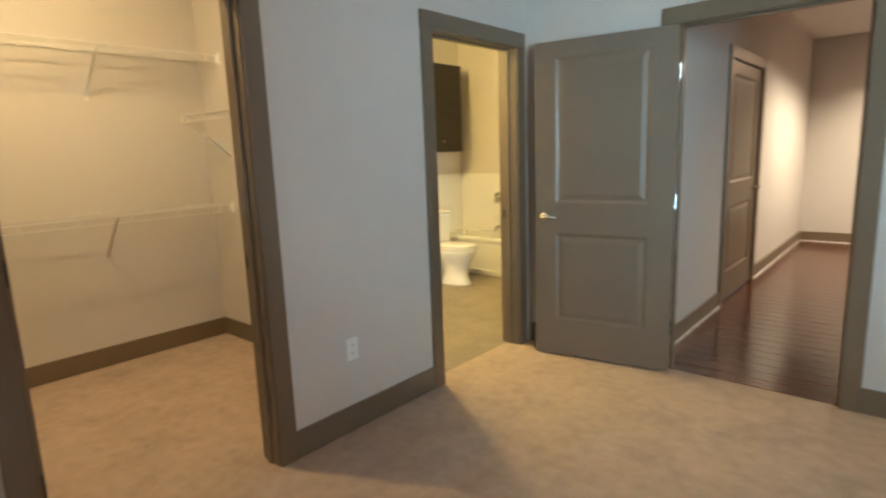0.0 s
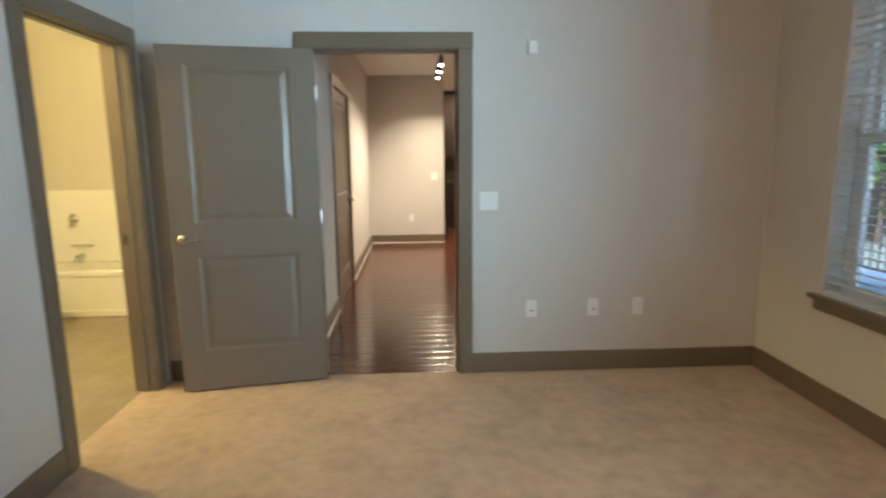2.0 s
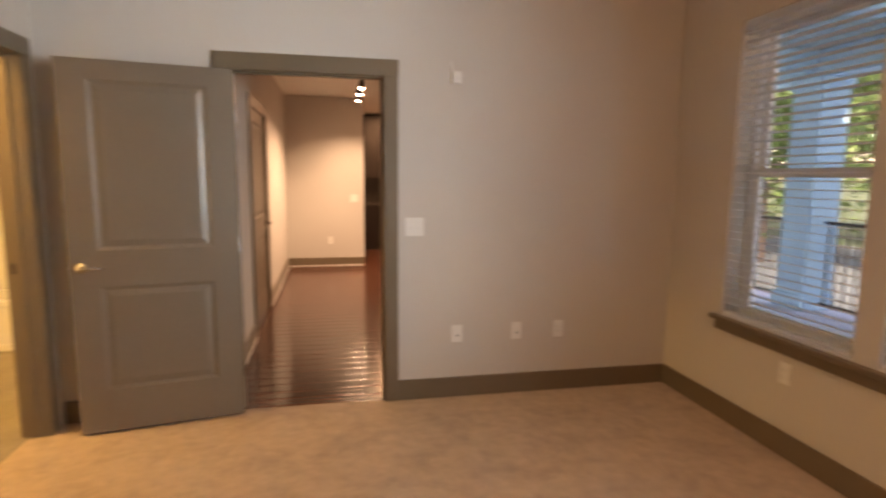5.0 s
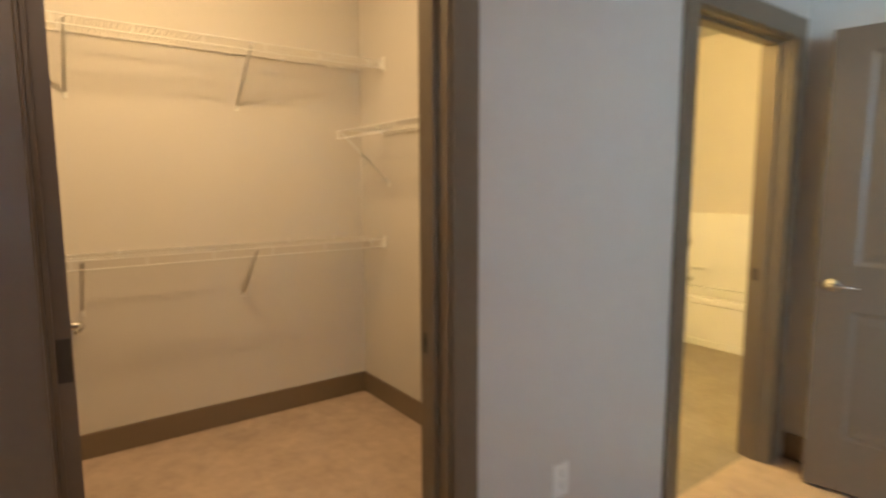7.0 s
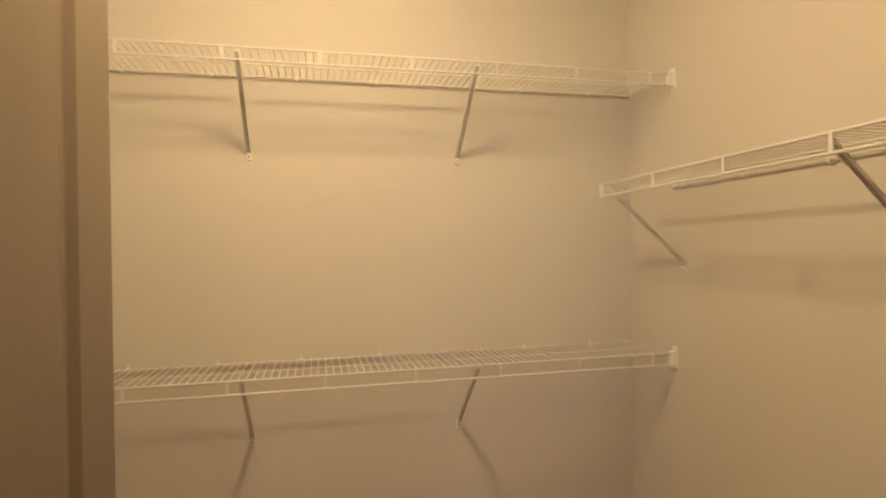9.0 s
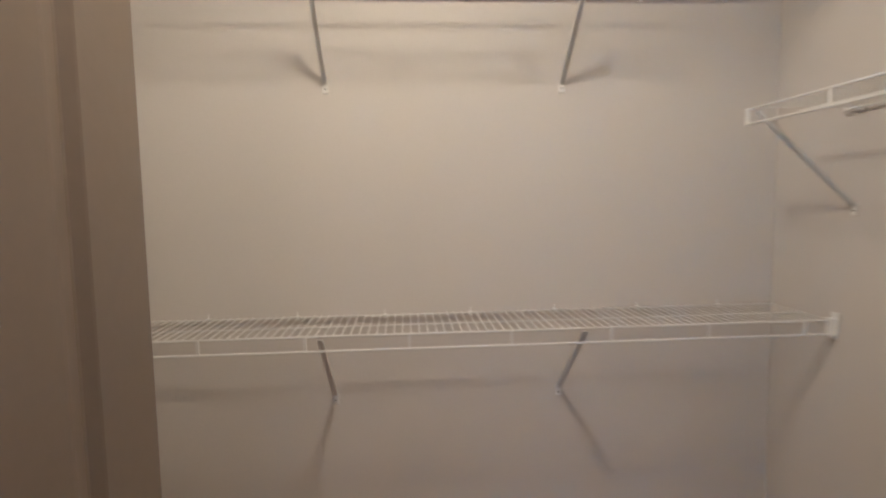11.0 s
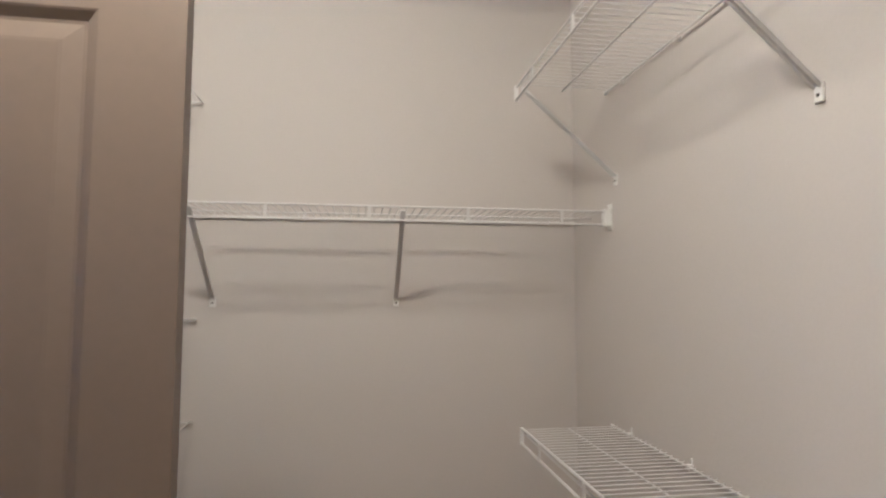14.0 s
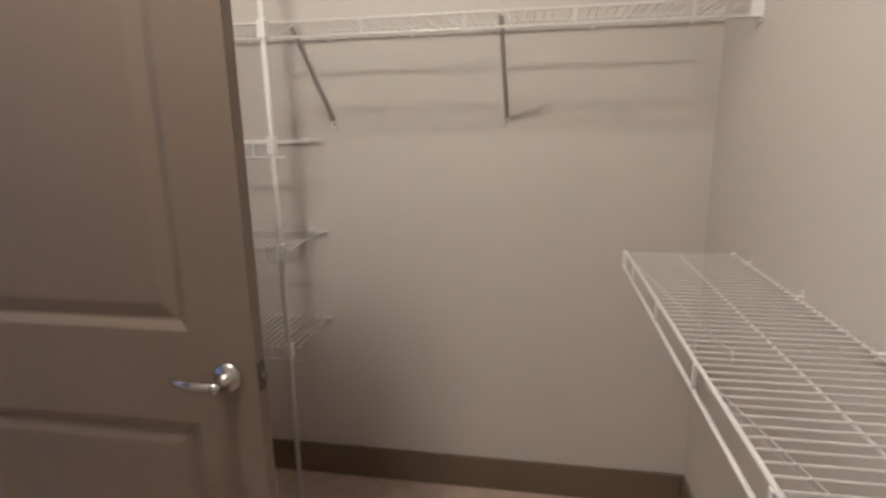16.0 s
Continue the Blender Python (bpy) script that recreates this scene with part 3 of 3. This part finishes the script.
# shelf tower on the south wall
tower = thing("shelf_tower", "white wire shelf tower with an upright pole on the carpet", "shelf tower", pose(-3.965, CS + 0.335, 0))
bm = bmesh.new()
rod(bm, (0, 0, 0.012), (0, 0, 2.152), 0.0085, 10)
part("pole", bm, WIRE, tower, smooth=True)
part("foot", boxes((-0.018, 0.018, -0.018, 0.018, 0, 0.012), bevel=0.003), PLASTIC, tower)
for tz in (2.128, 1.722, 1.382, 1.042, 0.700):
    part("bracket", boxes((-0.013, 0.013, -0.014, 0.012, tz - 0.032, tz + 0.022), bevel=0.003), PLASTIC, tower)
    if tz == 1.722:
        continue
    ln, x0, yb, yf = 0.625, -0.035, -0.318, -0.012
    sh = part("shelf", rods([((x0, yf, tz), (x0 + ln, yf, tz)), ((x0, yf + 0.004, tz - 0.043), (x0 + ln, yf + 0.004, tz - 0.043)), ((x0, yb, tz), (x0 + ln, yb, tz)), ((x0, (yf + yb) / 2, tz - 0.004), (x0 + ln, (yf + yb) / 2, tz - 0.004))], 0.0035, 8), WIRE, tower)
    w = part("deck_wire", rods([((x0 + 0.008 + 0.0254 * i, yb - 0.004, tz + 0.003), (x0 + 0.008 + 0.0254 * i, yf + 0.002, tz + 0.003)) for i in range(25)], 0.0017, 6), WIRE, sh)
    tagged(w, "thin white cross wires", kind="stuff")
    part("lip_clip", boxes((x0 + 0.10, x0 + 0.11, yf + 0.001, yf + 0.006, tz - 0.043, tz)), WIRE, sh)
    part("wall_clip", boxes((x0 + 0.06, x0 + 0.072, yb - 0.018, yb + 0.004, tz - 0.012, tz + 0.008), bevel=0.002), PLASTIC, sh)


# ---------------------------------------------------------------- ceiling lamps
def dome_lamp(name, label, m, r=0.14):
    d = thing(name, label, "ceiling lamp", m)
    bm = bmesh.new()
    lathe(bm, [(r * 0.9, 0.0), (r * 0.95, -0.02), (r * 0.85, -0.028)], Matrix.Identity(4))
    part("base", bm, CHROME, d, smooth=True)
    bm = bmesh.new()
    lathe(bm, [(r * 0.85, -0.028), (r * 0.88, -0.045), (r * 0.70, -0.075), (r * 0.40, -0.092), (0.01, -0.098)], Matrix.Identity(4))
    o = part("shade", bm, SHADE, d, smooth=True)
    o.visible_shadow = False
    return d


dome_lamp("ceiling_lamp", "lit round opal ceiling lamp in the closet", pose(-4.21, 1.75, H))
# unseen fixture added above the bedroom fill
dome_lamp("ceiling_lamp", "unseen lit round opal ceiling lamp added in the bedroom", pose(-0.40, 1.3, H))
dome_lamp("ceiling_lamp", "lit round opal ceiling lamp in the bathroom", pose(-4.25, 3.93, H))

# track of spot lamps under the hall ceiling
track = thing("track_light", "dark bronze track light with lit spot heads", "track light", pose(-1.29, 8.3, HH))
part("rail", boxes((-0.017, 0.017, -1.15, 1.15, -0.022, 0), bevel=0.003), HINGE, track)
for ty, aim in ((-0.30, (-0.08, -0.10)), (0.24, (-0.06, -0.06)), (0.86, (-0.04, -0.04))):
    d = Vector((aim[0], aim[1], -0.75)).normalized()
    p = Vector((0, ty, -0.085))
    bm = bmesh.new()
    rod(bm, (0, ty, -0.022), (0, ty, -0.075), 0.007, 8)
    part("stem", bm, HINGE, track)
    bm = bmesh.new()
    rod(bm, p - d * 0.045, p + d * 0.060, 0.024, 16, 0.034)
    h = part("spot_head", bm, HINGE, track, smooth=False)
    bm = bmesh.new()
    rod(bm, p + d * 0.0605, p + d * 0.065, 0.028, 16)
    part("lens", bm, TRACKGLOW, h)
    w = Vector((-1.29, 8.3, HH)) + p + d * 0.10
    lamp("track_spot", "SPOT", TRACK_W, (1.0, 0.87, 0.61), look(w, w + d), radius=0.03, cone=136, blend=0.8)


# ---------------------------------------------------------------- twin window with blinds
def window(name, y0, y1, m=None):
    w = thing(name, "white double-hung vinyl window", "window", pose(XE, y0, WZ[0]), kind="structure")
    wd, ht = y1 - y0, WZ[1] - WZ[0]
    x0, x1 = 0.11, 0.19
    fr = part("window_frame", boxes((x0, x1, 0.0, 0.034, 0, ht), (x0, x1, wd - 0.034, wd, 0, ht), (x0, x1, 0.034, wd - 0.034, 0, 0.022), (x0, x1, 0.034, wd - 0.034, ht - 0.030, ht)), VINYL, w)
    half = ht / 2
    for nm, za, zb, xa in (("lower_sash", 0.022, half + 0.025, x0 + 0.006), ("upper_sash", half - 0.025, ht - 0.035, x0 + 0.042)):
        xb = xa + 0.032
        s = part(nm, boxes((xa, xb, 0.034, 0.078, za, zb), (xa, xb, wd - 0.078, wd - 0.034, za, zb), (xa, xb, 0.078, wd - 0.078, za, za + 0.040), (xa, xb, 0.078, wd - 0.078, zb - 0.045, zb)), VINYL, w)
        g = part("pane", boxes((xa + 0.012, xa + 0.018, 0.078, wd - 0.078, za + 0.040, zb - 0.045)), GLASS, s)
        g.visible_shadow = False
    return w


def blind(y0, y1):
    wd, ht = y1 - y0 - 0.016, WZ[1] - WZ[0]
    b = thing("window_blind", "white horizontal blind hanging open in the window", "blind", pose(XE + 0.032, y0 + 0.008, WZ[0]), "window blinds")
    part("head_rail", boxes((-0.027, 0.026, 0, wd, ht - 0.050, ht - 0.002), bevel=0.003), SLAT, b)
    part("bottom_rail", boxes((-0.024, 0.024, 0, wd, 0.012, 0.026), bevel=0.003), SLAT, b)
    zz, first = ht - 0.075, None
    tilt = radians(-6)
    c, sn = 0.024 * math.cos(tilt), 0.024 * math.sin(tilt)
    while zz > 0.05:
        if first is None:
            me = bpy.data.meshes.new("slat")
            vs, fs = [], []
            for px, pz in ((-c, -sn), (0, 0.0025), (c, sn)):
                for py in (0.0, wd):
                    vs.append((px, py, pz))
                    vs.append((px, py, pz + 0.0013))
            fs = [(0, 4, 6, 2), (4, 8, 10, 6), (1, 3, 7, 5), (5, 7, 11, 9), (0, 2, 3, 1), (8, 9, 11, 10), (0, 1, 5, 4), (4, 5, 9, 8), (2, 6, 7, 3), (6, 10, 11, 7)]
            me.from_pydata(vs, [], fs)
            me.materials.append(SLAT)
            first = me
        o = new("slat", first)
        o.parent = b
        o.location = (0, 0, zz)
        zz -= 0.0435
    for ly in (0.13, wd - 0.13):
        part("ladder_cord", rods([((-0.024, ly, 0.02), (-0.024, ly, ht - 0.05)), ((0.024, ly, 0.02), (0.024, ly, ht - 0.05))], 0.0012, 5), SLAT, b)
    return b


for i, (a, c) in enumerate(WIN):
    window("window_%d" % (i + 1), a, c)
    blind(a, c)
# unseen window, added only as the fill lamp's opening
window("window_3", *ADDED_WIN)
# stool and apron under the twin window
bm = boxes((XE - 0.045, XE, WIN[1][0] - 0.06, WIN[0][1] + 0.06, WZ[0] - 0.028, WZ[0]), bevel=0.006)
structure("window_sill", bm, TRIM, "taupe painted window stool under the twin window", "window sill")
structure("window_apron", boxes((XE - 0.018, XE, WIN[1][0] - 0.035, WIN[0][1] + 0.035, WZ[0] - 0.090, WZ[0] - 0.028), bevel=0.004), TRIM, "taupe painted apron under the window stool", "trim")
for a, c in WIN:
    structure("window_ledge", boxes((XE, XE + 0.11, a, c, WZ[0], WZ[0] + 0.006)), VINYL, "white inner ledge of the window recess", "window sill")


# ---------------------------------------------------------------- bathroom
tub = thing("bathtub", "white alcove bathtub with a moulded apron", "bathtub", pose(BW, 5.89, 0))
LT = 2.05
bm = bmesh.new()
box(bm, 0.003, LT, 0.006, 0.045, 0.0, 0.36)
part("apron", bm, ACRYLIC, tub)
part("apron_foot", boxes((0.003, LT, -0.012, 0.006, 0.0, 0.06), bevel=0.006), ACRYLIC, tub)
bm = bmesh.new()
box(bm, 0.003, LT, 0.004, 0.075, 0.36, 0.42, bevel=0.016)
part("rim", bm, ACRYLIC, tub)
part("basin", boxes((0.003, LT, 0.075, BN - 5.89 - 0.012, 0.05, 0.12), (0.003, 0.09, 0.075, BN - 5.89 - 0.012, 0.12, 0.42), (LT - 0.09, LT, 0.075, BN - 5.89 - 0.012, 0.12, 0.42), (0.09, LT - 0.09, BN - 5.89 - 0.07, BN - 5.89 - 0.012, 0.12, 0.42)), ACRYLIC, tub)
structure("tub_surround", boxes((BW + 0.012, BW + LT, BN - 0.010, BN, 0.42, 1.12), (BW, BW + 0.010, 5.90, BN, 0.42, 1.12), bevel=0.003), ACRYLIC, "white acrylic surround above the bathtub", "tub surround")
valve = thing("tub_faucet", "nickel tub valve and spout on the surround", "faucet", pose(-4.98, BN - 0.010, 0.595))
bm = bmesh.new()
lathe(bm, [(0.060, 0), (0.058, 0.006), (0.03, 0.012), (0.02, 0.05)], pose(0, 0, 0.235, 90), sx=0.8, sy=1.1)
part("valve_plate", bm, BRIGHT, valve, smooth=True)
bm = bmesh.new()
rod(bm, (0, -0.05, 0.235), (0.0, -0.075, 0.17), 0.010, 8, 0.007)
part("valve_handle", bm, BRIGHT, valve, smooth=True)
bm = bmesh.new()
rod(bm, (0.05, 0, -0.115), (0.05, -0.10, -0.119), 0.024, 12)
rod(bm, (0.05, -0.09, -0.115), (0.05, -0.135, -0.150), 0.022, 12, 0.018)
part("spout", bm, BRIGHT, valve, smooth=True)

dish = thing("soap_dish", "white moulded soap ledge under the tub valve", "soap dish", pose(-4.905, BN - 0.010, 0.585))
part("ledge", boxes((-0.105, 0.105, -0.036, 0, 0, 0.020), bevel=0.006), ACRYLIC, dish)
part("lip", boxes((-0.105, 0.105, -0.042, -0.034, 0.004, 0.030), bevel=0.003), ACRYLIC, dish)

toilet = thing("toilet", "white two-piece ceramic toilet with closed lid", "toilet", pose(BW + 0.19, 5.40, 0))
bm = bmesh.new()
lathe(bm, [(0.150, 0.0), (0.150, 0.02), (0.135, 0.05), (0.118, 0.12), (0.125, 0.19), (0.165, 0.26), (0.203, 0.32), (0.215, 0.36), (0.21, 0.385)], pose(0.53, 0, 0), sx=1.20, sy=0.82)
part("bowl", bm, CERAMIC, toilet, smooth=True)
part("pedestal_back", boxes((0.06, 0.30, -0.10, 0.10, 0, 0.37), bevel=0.03), CERAMIC, toilet)
bm = bmesh.new()
lathe(bm, [(0.205, 0.385), (0.215, 0.395), (0.212, 0.408), (0.19, 0.412)], pose(0.54, 0, 0), sx=1.18, sy=0.86)
part("seat", bm, CERAMIC, toilet, smooth=True)
bm = bmesh.new()
lathe(bm, [(0.20, 0.412), (0.212, 0.420), (0.20, 0.432), (0.10, 0.438)], pose(0.54, 0, 0), sx=1.18, sy=0.86)
part("lid", bm, CERAMIC, toilet, smooth=True)
tank = part("tank", boxes((-0.115, 0.29, -0.215, 0.215, 0.37, 0.72), bevel=0.02), CERAMIC, toilet)
part("tank_lid", boxes((-0.125, 0.305, -0.225, 0.225, 0.72, 0.755), bevel=0.01), CERAMIC, toilet)
bm = bmesh.new()
rod(bm, (0.29, -0.15, 0.66), (0.325, -0.15, 0.66), 0.008, 8)
rod(bm, (0.322, -0.155, 0.66), (0.322, -0.08, 0.652), 0.007, 8)
part("flush_lever", bm, CHROME, tank)

cab = thing("bath_cabinet", "dark espresso wall cabinet over the toilet", "cabinet", pose(BW, 5.46, 1.39))
part("body", boxes((0, 0.33, 0, 0.58, 0, 0.95), bevel=0.002), ESPRESSO, cab)
dr = part("door", boxes((0.332, 0.352, 0.003, 0.577, 0.003, 0.947), bevel=0.003), ESPRESSO, cab)
bm = bmesh.new()
lathe(bm, [(0.008, 0), (0.007, 0.012), (0.016, 0.018), (0.014, 0.028), (0.004, 0.031)], pose(0.352, 0.22, 0.12, 0, 90, 0))
part("knob", bm, CHROME, dr, smooth=True)


# ---------------------------------------------------------------- kitchen beyond the hall
def kitchen_unit(name, label, m, w, d, h, doors=1):
    k = thing(name, label, "cabinet", m, "kitchen cabinets")
    part("body", boxes((0, w, 0, d, 0, h)), ESPRESSO, k)
    for i in range(doors):
        a, b = i * w / doors + 0.003, (i + 1) * w / doors - 0.003
        dd = part("door", boxes((a, b, -0.02, -0.001, 0.004, h - 0.004), bevel=0.003), ESPRESSO, k)
        hb = bmesh.new()
        rod(hb, (b - 0.04, -0.05, h * 0.5 - 0.06), (b - 0.04, -0.05, h * 0.5 + 0.06), 0.005, 8)
        rod(hb, (b - 0.04, -0.02, h * 0.5 - 0.05), (b - 0.04, -0.05, h * 0.5 - 0.05), 0.004, 8)
        rod(hb, (b - 0.04, -0.02, h * 0.5 + 0.05), (b - 0.04, -0.05, h * 0.5 + 0.05), 0.004, 8)
        part("handle", hb, CHROME, dd)
    return k


for i in range(3):
    kitchen_unit("base_cabinet", "dark espresso kitchen base cabinet", pose(-1.15 + 0.6 * i, 11.78, 0), 0.597, 0.60, 0.87)
    kitchen_unit("upper_cabinet", "dark espresso kitchen wall cabinet", pose(-1.15 + 0.6 * i, 12.06, 1.40), 0.597, 0.33, 1.24)
ct = thing("worktop", "dark stone kitchen worktop", "worktop", pose(-1.17, 11.75, 0.87))
part("slab", boxes((0, 1.86, 0, 0.64, 0, 0.035), bevel=0.004), STONE, ct)
# added dark slab, keeps the wall between the cabinets dark
part("dark_back_panel", boxes((0, 1.86, 0.625, 0.645, 0.035, 0.53), bevel=0.002), STONE, ct)


# ---------------------------------------------------------------- outside the window
structure("ground", boxes((0.86, 400, -300, 300, -0.62, -0.60)), GRASS, "green lawn beyond the porch", "ground")
# added court, its paving coloured as if in shade
structure("pavement", boxes((4.36, 14.0, -30, 40, -0.598, -0.56)), COURT, "added paved court beyond the porch, coloured dark as if shaded", "pavement")
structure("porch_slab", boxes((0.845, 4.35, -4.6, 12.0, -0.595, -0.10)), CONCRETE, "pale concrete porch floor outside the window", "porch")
structure("porch_ceiling", boxes((0.845, 4.45, -4.6, 12.0, 2.92, 3.05)), PORCHCEIL, "teal painted porch ceiling", "porch")
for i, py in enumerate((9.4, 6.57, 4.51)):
    structure("porch_cross_beam_%d" % (i + 1), boxes((0.845, 3.82, py - 0.10, py + 0.10, 2.70, 2.92)), PORCHSKYLIT, "pale painted cross beam under the porch ceiling", "porch")
structure("porch_beam", boxes((3.82, 4.18, -4.6, 12.0, 2.62, 2.92)), PORCHSKYLIT, "pale painted porch beam", "porch")
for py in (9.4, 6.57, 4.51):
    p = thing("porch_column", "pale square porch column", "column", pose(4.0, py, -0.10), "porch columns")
    part("shaft", boxes((-0.20, 0.20, -0.20, 0.20, 0.18, 2.60)), PORCHSKYLIT, p)
    part("plinth", boxes((-0.235, 0.235, -0.235, 0.235, 0, 0.18), bevel=0.008), PORCHSKYLIT, p)
    part("capital", boxes((-0.235, 0.235, -0.235, 0.235, 2.60, 2.72), bevel=0.008), PORCHSKYLIT, p)
for ra, rb in ((6.81, 9.16), (4.75, 6.33)):
    r = thing("porch_railing", "black iron porch railing", "railing", pose(4.0, ra, -0.10), "porch railings")
    part("top_rail", boxes((-0.022, 0.022, 0, rb - ra, 1.04, 1.075), bevel=0.004), IRON, r)
    part("bottom_rail", boxes((-0.015, 0.015, 0, rb - ra, 0.08, 0.105)), IRON, r)
    k = int((rb - ra) / 0.115)
    for i in range(k):
        yy = (i + 0.5) * (rb - ra) / k
        part("baluster", boxes((-0.009, 0.009, yy - 0.009, yy + 0.009, 0.105, 1.04)), IRON, r)
wing = thing("house_wing", "clapboard house wing beside the porch, skylight blue in its colour", "house", pose(5.0, -2.5, -0.60))
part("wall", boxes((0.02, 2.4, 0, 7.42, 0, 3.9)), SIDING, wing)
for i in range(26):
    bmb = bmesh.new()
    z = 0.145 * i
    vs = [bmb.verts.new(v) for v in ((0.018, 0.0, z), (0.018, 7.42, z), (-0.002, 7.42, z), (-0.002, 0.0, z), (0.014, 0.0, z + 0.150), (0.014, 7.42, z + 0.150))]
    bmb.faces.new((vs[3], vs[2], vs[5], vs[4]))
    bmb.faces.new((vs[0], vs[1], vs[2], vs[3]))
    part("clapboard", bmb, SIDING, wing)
part("corner_board", boxes((-0.018, 0.02, 7.32, 7.44, 0, 3.9)), PORCHSKYLIT, wing)
dw = part("door", boxes((-0.035, -0.006, 6.05, 6.90, 0.5, 2.62)), PORCHSKYLIT, wing)
part("door_casing", boxes((-0.045, -0.006, 6.90, 7.02, 0.5, 2.74), (-0.045, -0.006, 5.93, 6.05, 0.5, 2.74), (-0.045, -0.006, 6.05, 6.90, 2.62, 2.74)), PORCHSKYLIT, dw)
part("pane", boxes((-0.040, -0.036, 6.20, 6.75, 1.5, 2.45)), GLASS, dw)
part("roof", boxes((-0.4, 2.8, -0.3, 7.8, 3.9, 4.05)), ROADDIM, wing)
lan = thing("wall_lantern", "black wall lantern on the porch wing", "lantern", pose(4.985, 4.63, 2.20))
part("bracket", boxes((-0.05, 0.0, -0.04, 0.04, 0.06, 0.16), bevel=0.01), IRON, lan)
part("body", boxes((-0.20, -0.05, -0.075, 0.075, -0.13, 0.10), bevel=0.012), IRON, lan)
# open stair of the next building
stair = thing("outdoor_stair", "dark outdoor stair with pale treads", "stair", pose(9.9, 8.1, -0.56, 0, 0, 36))
for i in range(20):
    part("tread", boxes((0.25 * i, 0.25 * i + 0.29, 0.06, 1.04, 0.20 * i + 0.16, 0.20 * i + 0.20)), PORCHSKYLIT, stair)
for y in (0.0, 1.05):
    bmb = bmesh.new()
    vs = [bmb.verts.new(v) for v in ((0, y, 0), (5.2, y, 3.9), (5.2, y, 4.25), (0, y, 0.35), (0, y + 0.05, 0), (5.2, y + 0.05, 3.9), (5.2, y + 0.05, 4.25), (0, y + 0.05, 0.35))]
    for f in ((0, 1, 2, 3), (7, 6, 5, 4), (0, 4, 5, 1), (1, 5, 6, 2), (2, 6, 7, 3), (3, 7, 4, 0)):
        bmb.faces.new([vs[k] for k in f])
    part("stringer", bmb, IRON, stair)
part("post", boxes((5.1, 5.25, 0.0, 0.1, 0, 3.9)), IRON, stair)
part("post", boxes((5.1, 5.25, 1.0, 1.1, 0, 3.9)), IRON, stair)


def tree(x, y, height, spread, seed):
    rnd = random.Random(seed)
    t = thing("tree", "leafy green tree beyond the porch", "tree", pose(x, y, -0.56 if x < 14 else -0.60), "trees")
    bm = bmesh.new()
    rod(bm, (0, 0, 0), (0.1, 0.05, height * 0.55), 0.16, 10, 0.09)
    tips = []
    for i in range(9):
        a = i * 2.4
        s = Vector((0.08, 0.04, height * (0.25 + 0.035 * i)))
        e = s + Vector((math.cos(a) * spread * 0.7, math.sin(a) * spread * 0.7, height * 0.22))
        rod(bm, s, e, 0.05, 6, 0.015)
        tips += [s.lerp(e, 0.6), e]
    part("trunk", bm, BARK, t)
    vs, fs = [], []
    for i in range(7000):
        c = rnd.choice(tips) + Vector((rnd.gauss(0, spread * 0.30), rnd.gauss(0, spread * 0.30), rnd.gauss(0.1, height * 0.13)))
        q = Euler((rnd.uniform(-1.2, 1.2), rnd.uniform(-1.2, 1.2), rnd.uniform(0, 6.3))).to_matrix()
        k, s = len(vs), rnd.uniform(0.07, 0.15)
        for v in ((-s, 0, 0), (0, -s * 0.5, 0.01), (s, 0, 0), (0, s * 0.5, 0.01)):
            vs.append(tuple(c + q @ Vector(v)))
        fs.append((k, k + 1, k + 2, k + 3))
    me = bpy.data.meshes.new("crown")
    me.from_pydata(vs, [], fs)
    tagged(part("crown", me, LEAF, t), kind="stuff")
    return t


for i, (tx, ty, th, ts) in enumerate(((8.6, 12.6, 6.5, 2.0), (12.5, 13.0, 7.5, 2.3), (9.4, 16.5, 6.5, 2.0), (17.0, 14.5, 9.0, 2.8), (15.5, 20.5, 9.0, 2.8), (12.5, 24.0, 8.5, 2.6), (22.0, 19.0, 11.0, 3.6), (20.0, 27.0, 11.0, 3.6), (25.0, 13.5, 11.0, 3.6))):
    tree(tx, ty, th, ts, 11 + i)


# ---------------------------------------------------------------- floor boards
def boards(parent, x0, x1, y0, y1, width, length, material, seed, z=-0.016, b=0.0014, ease=0.0002):
    rnd = random.Random(seed)
    shared = {}
    y = y0
    while y < y1 - 0.004:
        w = min(width, y1 - y)
        x = x0
        first = length * rnd.choice((0.35, 0.55, 0.8, 1.0))
        while x < x1 - 0.004:
            ln = min(first, x1 - x)
            first = length
            key = (round(ln, 3), round(w, 3))
            if key not in shared:
                me = bpy.data.meshes.new("plank")
                g, t = 0.0004 if b > 0.001 else 0.0003, 0.0155
                # worn edges: a small bevel that eases into the flat top
                half = [(g, 0.0), (g, t - b - ease), (g + b, t - ease), (g + b + 0.004, t - 0.3 * ease), (g + b + 0.010, t)]
                section = half + [(w - yy, zz) for yy, zz in reversed(half)]
                k = len(section)
                vs = [(xx, yy, zz) for xx in (g, ln - g) for yy, zz in section]
                fs = [(i, k + i, k + (i + 1) % k, (i + 1) % k) for i in range(k)] + [tuple(range(k)), tuple(range(2 * k - 1, k - 1, -1))]
                me.from_pydata(vs, [], fs)
                me.materials.append(material)
                shared[key] = me
            o = new("plank", shared[key])
            o.parent = parent
            o.location = (x, y, z)
            x += ln
        y += width


boards(hall_floor, HW, HE, YN + 0.022, 12.4, 0.127, 1.6, HALLWOOD, 3, ease=0.0008)
boards(bath_floor, BW, XW - 0.102, CN + 0.13, 5.89, 0.18, 1.2, BATHWOOD, 5, b=0.0008)
boards(bath_floor, XW - 0.10, BE, YN + 0.122, 5.89, 0.18, 1.2, BATHWOOD, 6, b=0.0008)
